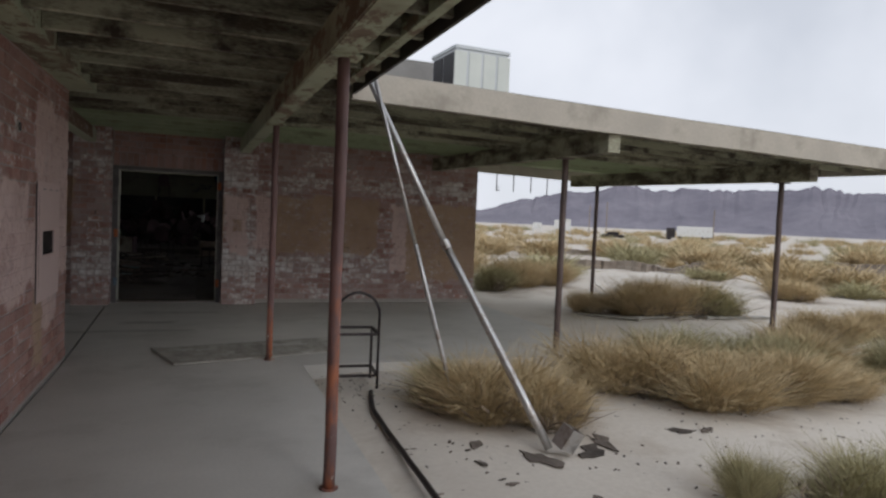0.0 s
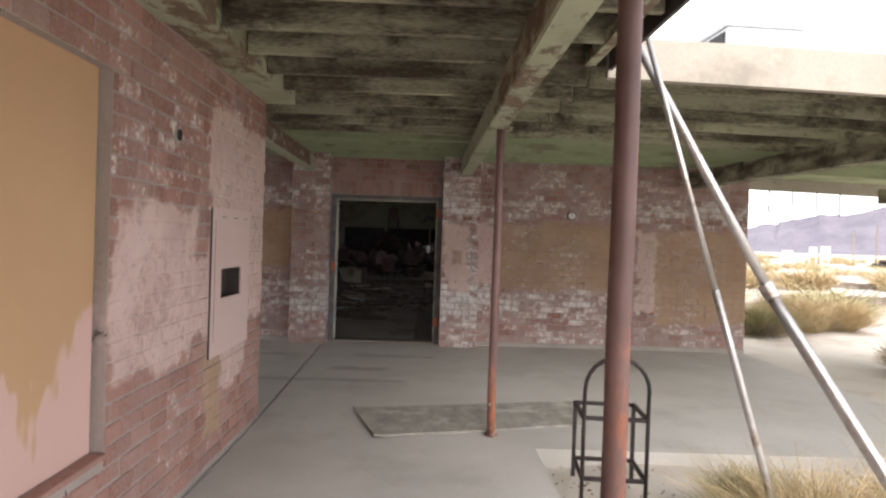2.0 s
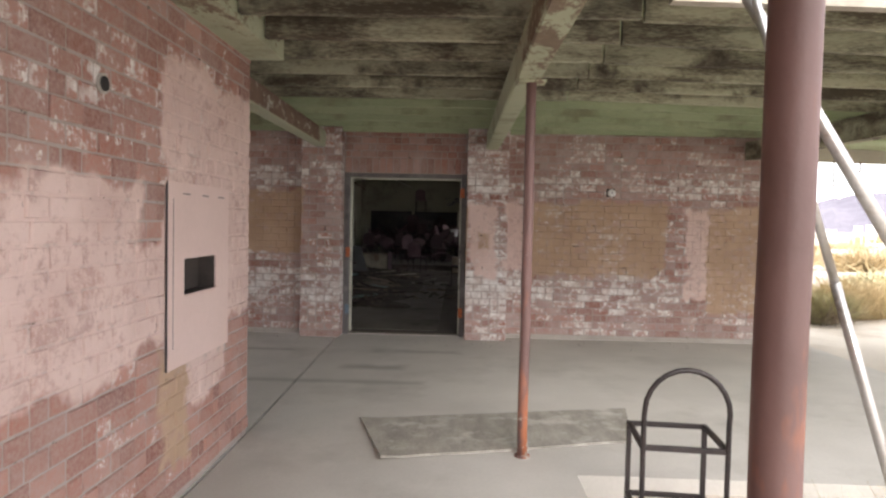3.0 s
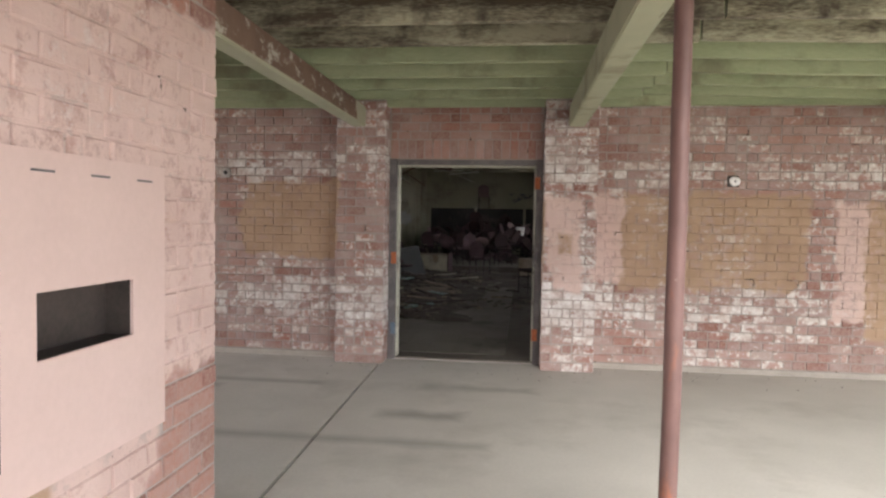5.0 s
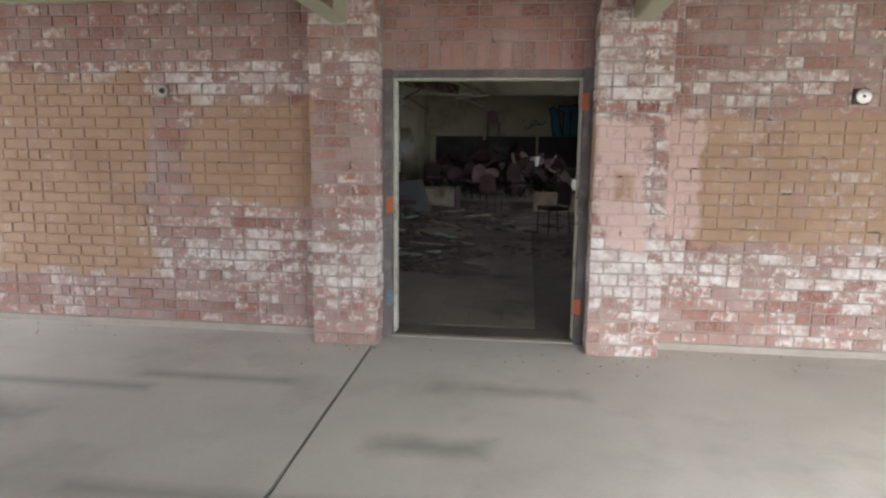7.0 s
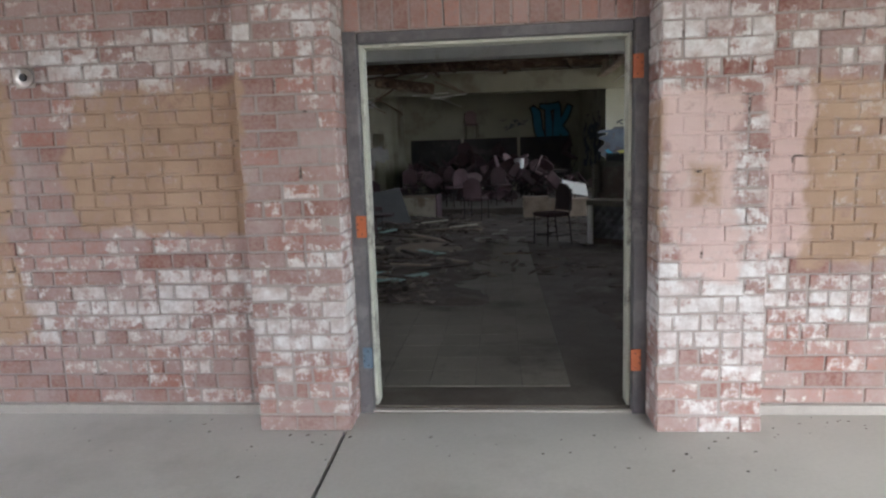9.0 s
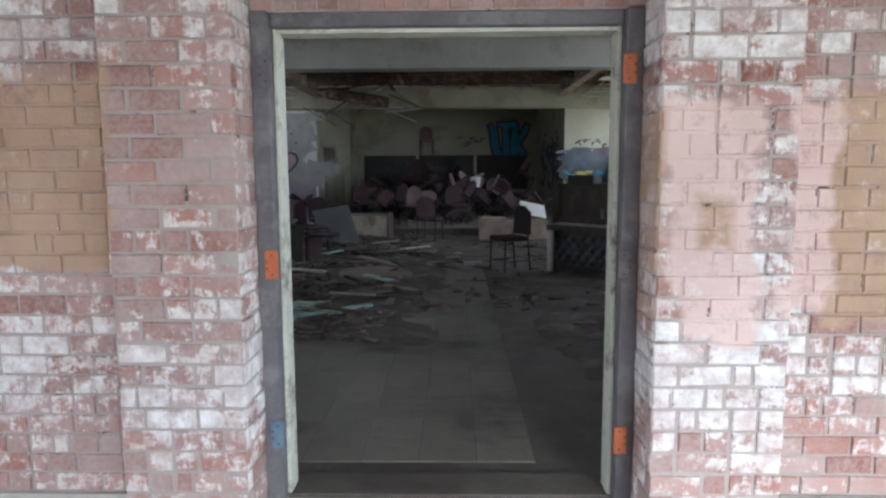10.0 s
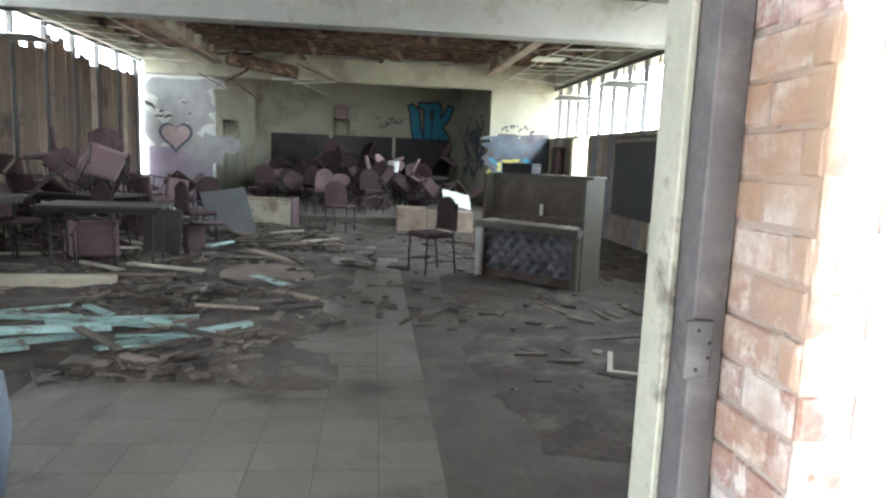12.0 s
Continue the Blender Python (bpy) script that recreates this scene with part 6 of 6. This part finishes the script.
def brick_shape(ln, h, depth=0.10, chamfer=0.005):
    """A brick seen from its front (towards -y), its face at y = 0, centred on x and z."""
    x, z, c = ln / 2, h / 2, chamfer
    V = [(sx * x, depth, sz * z) for sx, sz in ((-1, -1), (1, -1), (1, 1), (-1, 1))] + [(sx * x, c, sz * z) for sx, sz in ((-1, -1), (1, -1), (1, 1), (-1, 1))] + [(sx * (x - c), 0, sz * (z - c)) for sx, sz in ((-1, -1), (1, -1), (1, 1), (-1, 1))]
    F = [(8, 9, 10, 11)]
    for k in range(4):
        j = (k + 1) % 4
        F += [(4 + k, 4 + j, 8 + j, 8 + k), (k, j, 4 + j, 4 + k)]
    return V, F


SHAPES = {}


def brick_data(ln, h, material, v):
    key = (round(ln, 3), round(h, 3), material, v)
    if key not in SHAPES:
        r = random.Random(str(key))
        V, F = brick_shape(ln, h)
        V = [(x + r.gauss(0, 0.0012), y + (r.gauss(0, 0.0012) if y < 0.05 else 0), z + r.gauss(0, 0.0012)) for x, y, z in V]
        me = bpy.data.meshes.new("brick")
        me.from_pydata(V, [], F)
        me.materials.append(M[material])
        SHAPES[key] = me
    return SHAPES[key]


def lay(u0, u1, z0, z1, holes=(), shift=0.0):
    """Courses of a running bond over a rectangle, cut round the holes: (middle, z, length, height)."""
    out = []
    k = 0
    while z0 + (k + 1) * PITCH <= z1 + 0.02:
        zc = z0 + (k + 0.5) * PITCH
        edges = [(u0, u1)]
        for a, b, c, d in holes:
            if c < zc < d:
                edges = [e for s, t in edges for e in ((s, min(t, a)), (max(s, b), t)) if e[1] - e[0] > 0.03]
        start = u0 - (BL / 2 if k % 2 else 0) + shift
        for s, t in edges:
            j = math.floor((s - start) / BL)
            while start + j * BL < t - 0.002:
                a, b = max(s, start + j * BL), min(t, start + (j + 1) * BL)
                cut = math.sin(j * 12.9898 + k * 78.233 + u0) * 43758.5453 % 1.0
                if b - a > 0.18 and cut < 0.22:
                    m = a + (b - a) * (0.5 if cut < 0.12 else 0.36)
                    out += [((p + q) / 2, zc, q - p - JOINT, PITCH - JOINT) for p, q in ((a, m), (m, b))]
                elif b - a > 0.03:
                    out.append(((a + b) / 2, zc, b - a - JOINT, PITCH - JOINT))
                j += 1
        k += 1
    return out


def set_bricks(parent, spots, place, material, near, seed):
    """The bricks near the walk become parts; the others are joined into one part."""
    r = random.Random(seed)
    V, F = [], []
    made = 0
    for u, z, ln, h in spots:
        m = place(u, z) @ pose(0, r.gauss(0, 0.0022), 0, r.gauss(0, 0.35), r.gauss(0, 0.35), 0)
        if near(u, z) and made < 300:
            ob = new("brick", brick_data(round(ln / 0.01) * 0.01 if ln < BL - JOINT - 0.004 else BL - JOINT, h, material, r.randrange(4)))
            ob.parent = parent
            ob.matrix_local = m
            made += 1
        else:
            k = len(V)
            v, f = brick_shape(ln, h)
            V += [tuple(m @ Vector(p)) for p in v]
            F += [tuple(i + k for i in q) for q in f]
    if V:
        me = bpy.data.meshes.new("bricks")
        me.from_pydata(V, [], F)
        me.materials.append(M[material])
        ob = new("bricks", me)
        ob.parent = parent
        tagged(ob, kind="stuff")


def facing_door(y):
    return lambda u, z: pose(u, y, z)


def facing_east(x):
    return lambda u, z: pose(x, u, z, 0, 0, 90)


def facing_west(x):
    return lambda u, z: pose(x, u, z, 0, 0, -90)


# hall front, left and right of the piers, and the panel over the door
P_L, P_R = (-0.99, -0.485), (1.100, 1.620)
HEAD = 2.30
spots = lay(-6.4, P_L[0], 0.055, 2.74) + lay(P_R[1], WALL_E - 0.005, 0.055, 2.74)
set_bricks(wall_front, spots, facing_door(WALL_Y), "brick_hall", lambda u, z: (-1.75 < u < P_L[0] or P_R[1] < u < 2.5) and z < 2.2, 1)
over = lay(P_L[1] + 0.005, P_R[0] - 0.005, HEAD, 2.74)
set_bricks(wall_front, over, facing_door(WALL_Y), "brick_inner", lambda u, z: False, 2)
sold = []
x = P_L[1] + 0.005
while x < P_R[0] - 0.05:
    sold.append((x + PITCH / 2, DOOR[2] + 0.10, PITCH - JOINT, 0.19))
    x += PITCH
set_bricks(wall_front, sold, facing_door(WALL_Y), "brick_inner", lambda u, z: True, 3)
thing("footing", boxes(((-9.0, WALL_Y - 0.022, -0.05), (P_L[0], WALL_Y + 0.01, 0.052)), ((P_R[1], WALL_Y - 0.022, -0.05), (WALL_E, WALL_Y + 0.01, 0.052)), bevel=0.004), "footing", "rough concrete footing under the brick wall", "footing", kind="structure")
# east end of the front wall
set_bricks(wall_front, lay(WALL_Y + 0.007, HALL[2], 0.055, 2.74), facing_east(WALL_E + 0.008), "brick_hall", lambda u, z: False, 4)

for a, b in (P_L, P_R):
    pier = thing("brick_pier", boxes(((a + 0.006, PIL_Y + 0.006, -0.02), (b - 0.006, WALL_Y + 0.006, 2.72))), "mortar_hall", "square brick pier with worn white paint beside the door", "pier", "door piers", kind="structure")
    set_bricks(pier, lay(a, b, 0.0, 2.39), facing_door(PIL_Y), "brick_pier" if a > 0 else "brick_hall", lambda u, z: True, 5)
    set_bricks(pier, lay(a, b, 2.3895, 2.66), facing_door(PIL_Y), "brick_pier", lambda u, z: False, 6)
    set_bricks(pier, lay(PIL_Y + 0.004, WALL_Y, 0.0, 2.66, shift=0.06), facing_east(b), "brick_pier", lambda u, z: True, 7)
    set_bricks(pier, lay(PIL_Y + 0.004, WALL_Y, 0.0, 2.66, shift=0.06), facing_west(a), "brick_pier", lambda u, z: True, 8)

# side wall along the walk and its end
side = lay(-0.5, SIDE_END, 0.03, 2.60, holes=[(PAN[0], PAN[1], PAN[2] - 0.03, PAN[3]), (6.2, 7.06, 0.69, 1.66)])
set_bricks(wall_side, side, facing_east(SIDE_X), "brick_side", lambda u, z: u > 5.0, 9)
set_bricks(wall_side, lay(-3.0, SIDE_X, 0.03, 2.60, shift=0.07), lambda u, z: pose(u, SIDE_END, z, 0, 0, 180), "brick_side", lambda u, z: False, 10)

# floor tiles inside the door
TS = 0.296
tile_shapes = []
for k in range(4):
    bm = boxes(((-TS / 2 + 0.002, -TS / 2 + 0.002, -0.009), (TS / 2 - 0.002, TS / 2 - 0.002, 0.0)), bevel=0.002)
    tile_shapes.append(mesh_of(bm, "tile", "tile"))
tr = random.Random(2)
for i in range(8):
    for j in range(34):
        x, y = 0.15 - 5.5 * TS + i * TS, 12.10 + j * TS
        if (x < -0.6 and y > 15.0) or (y > 17.5 and tr.random() < (y - 17.5) * 0.3):
            continue
        ob = new("tile", tile_shapes[tr.randrange(4)])
        ob.parent = hall_floor
        ob.matrix_local = pose(x, y, 0.0 + tr.uniform(-0.0008, 0.0008), tr.gauss(0, 0.12), tr.gauss(0, 0.12), 0)

# grit along the foot of the brick wall
gr = random.Random(41)
bm = bmesh.new()
for k in range(130):
    x, y = gr.uniform(-4.5, 5.2), WALL_Y - 0.03 - abs(gr.gauss(0, 0.22))
    if P_L[0] - 0.05 < x < P_R[1] + 0.05:
        y -= 0.27
    s = gr.uniform(0.002, 0.0065)
    bmesh.ops.create_icosphere(bm, subdivisions=1, radius=s, matrix=Matrix.Translation((x, y, s * 0.3)) @ pose(0, 0, 0, 0, 0, gr.uniform(0, 90)) @ Matrix.Diagonal((gr.uniform(0.7, 2.5), 1, 0.5, 1)))
thing("grit", bm, "debris", "flakes of paint and grit along the wall foot", "grit", kind="stuff")
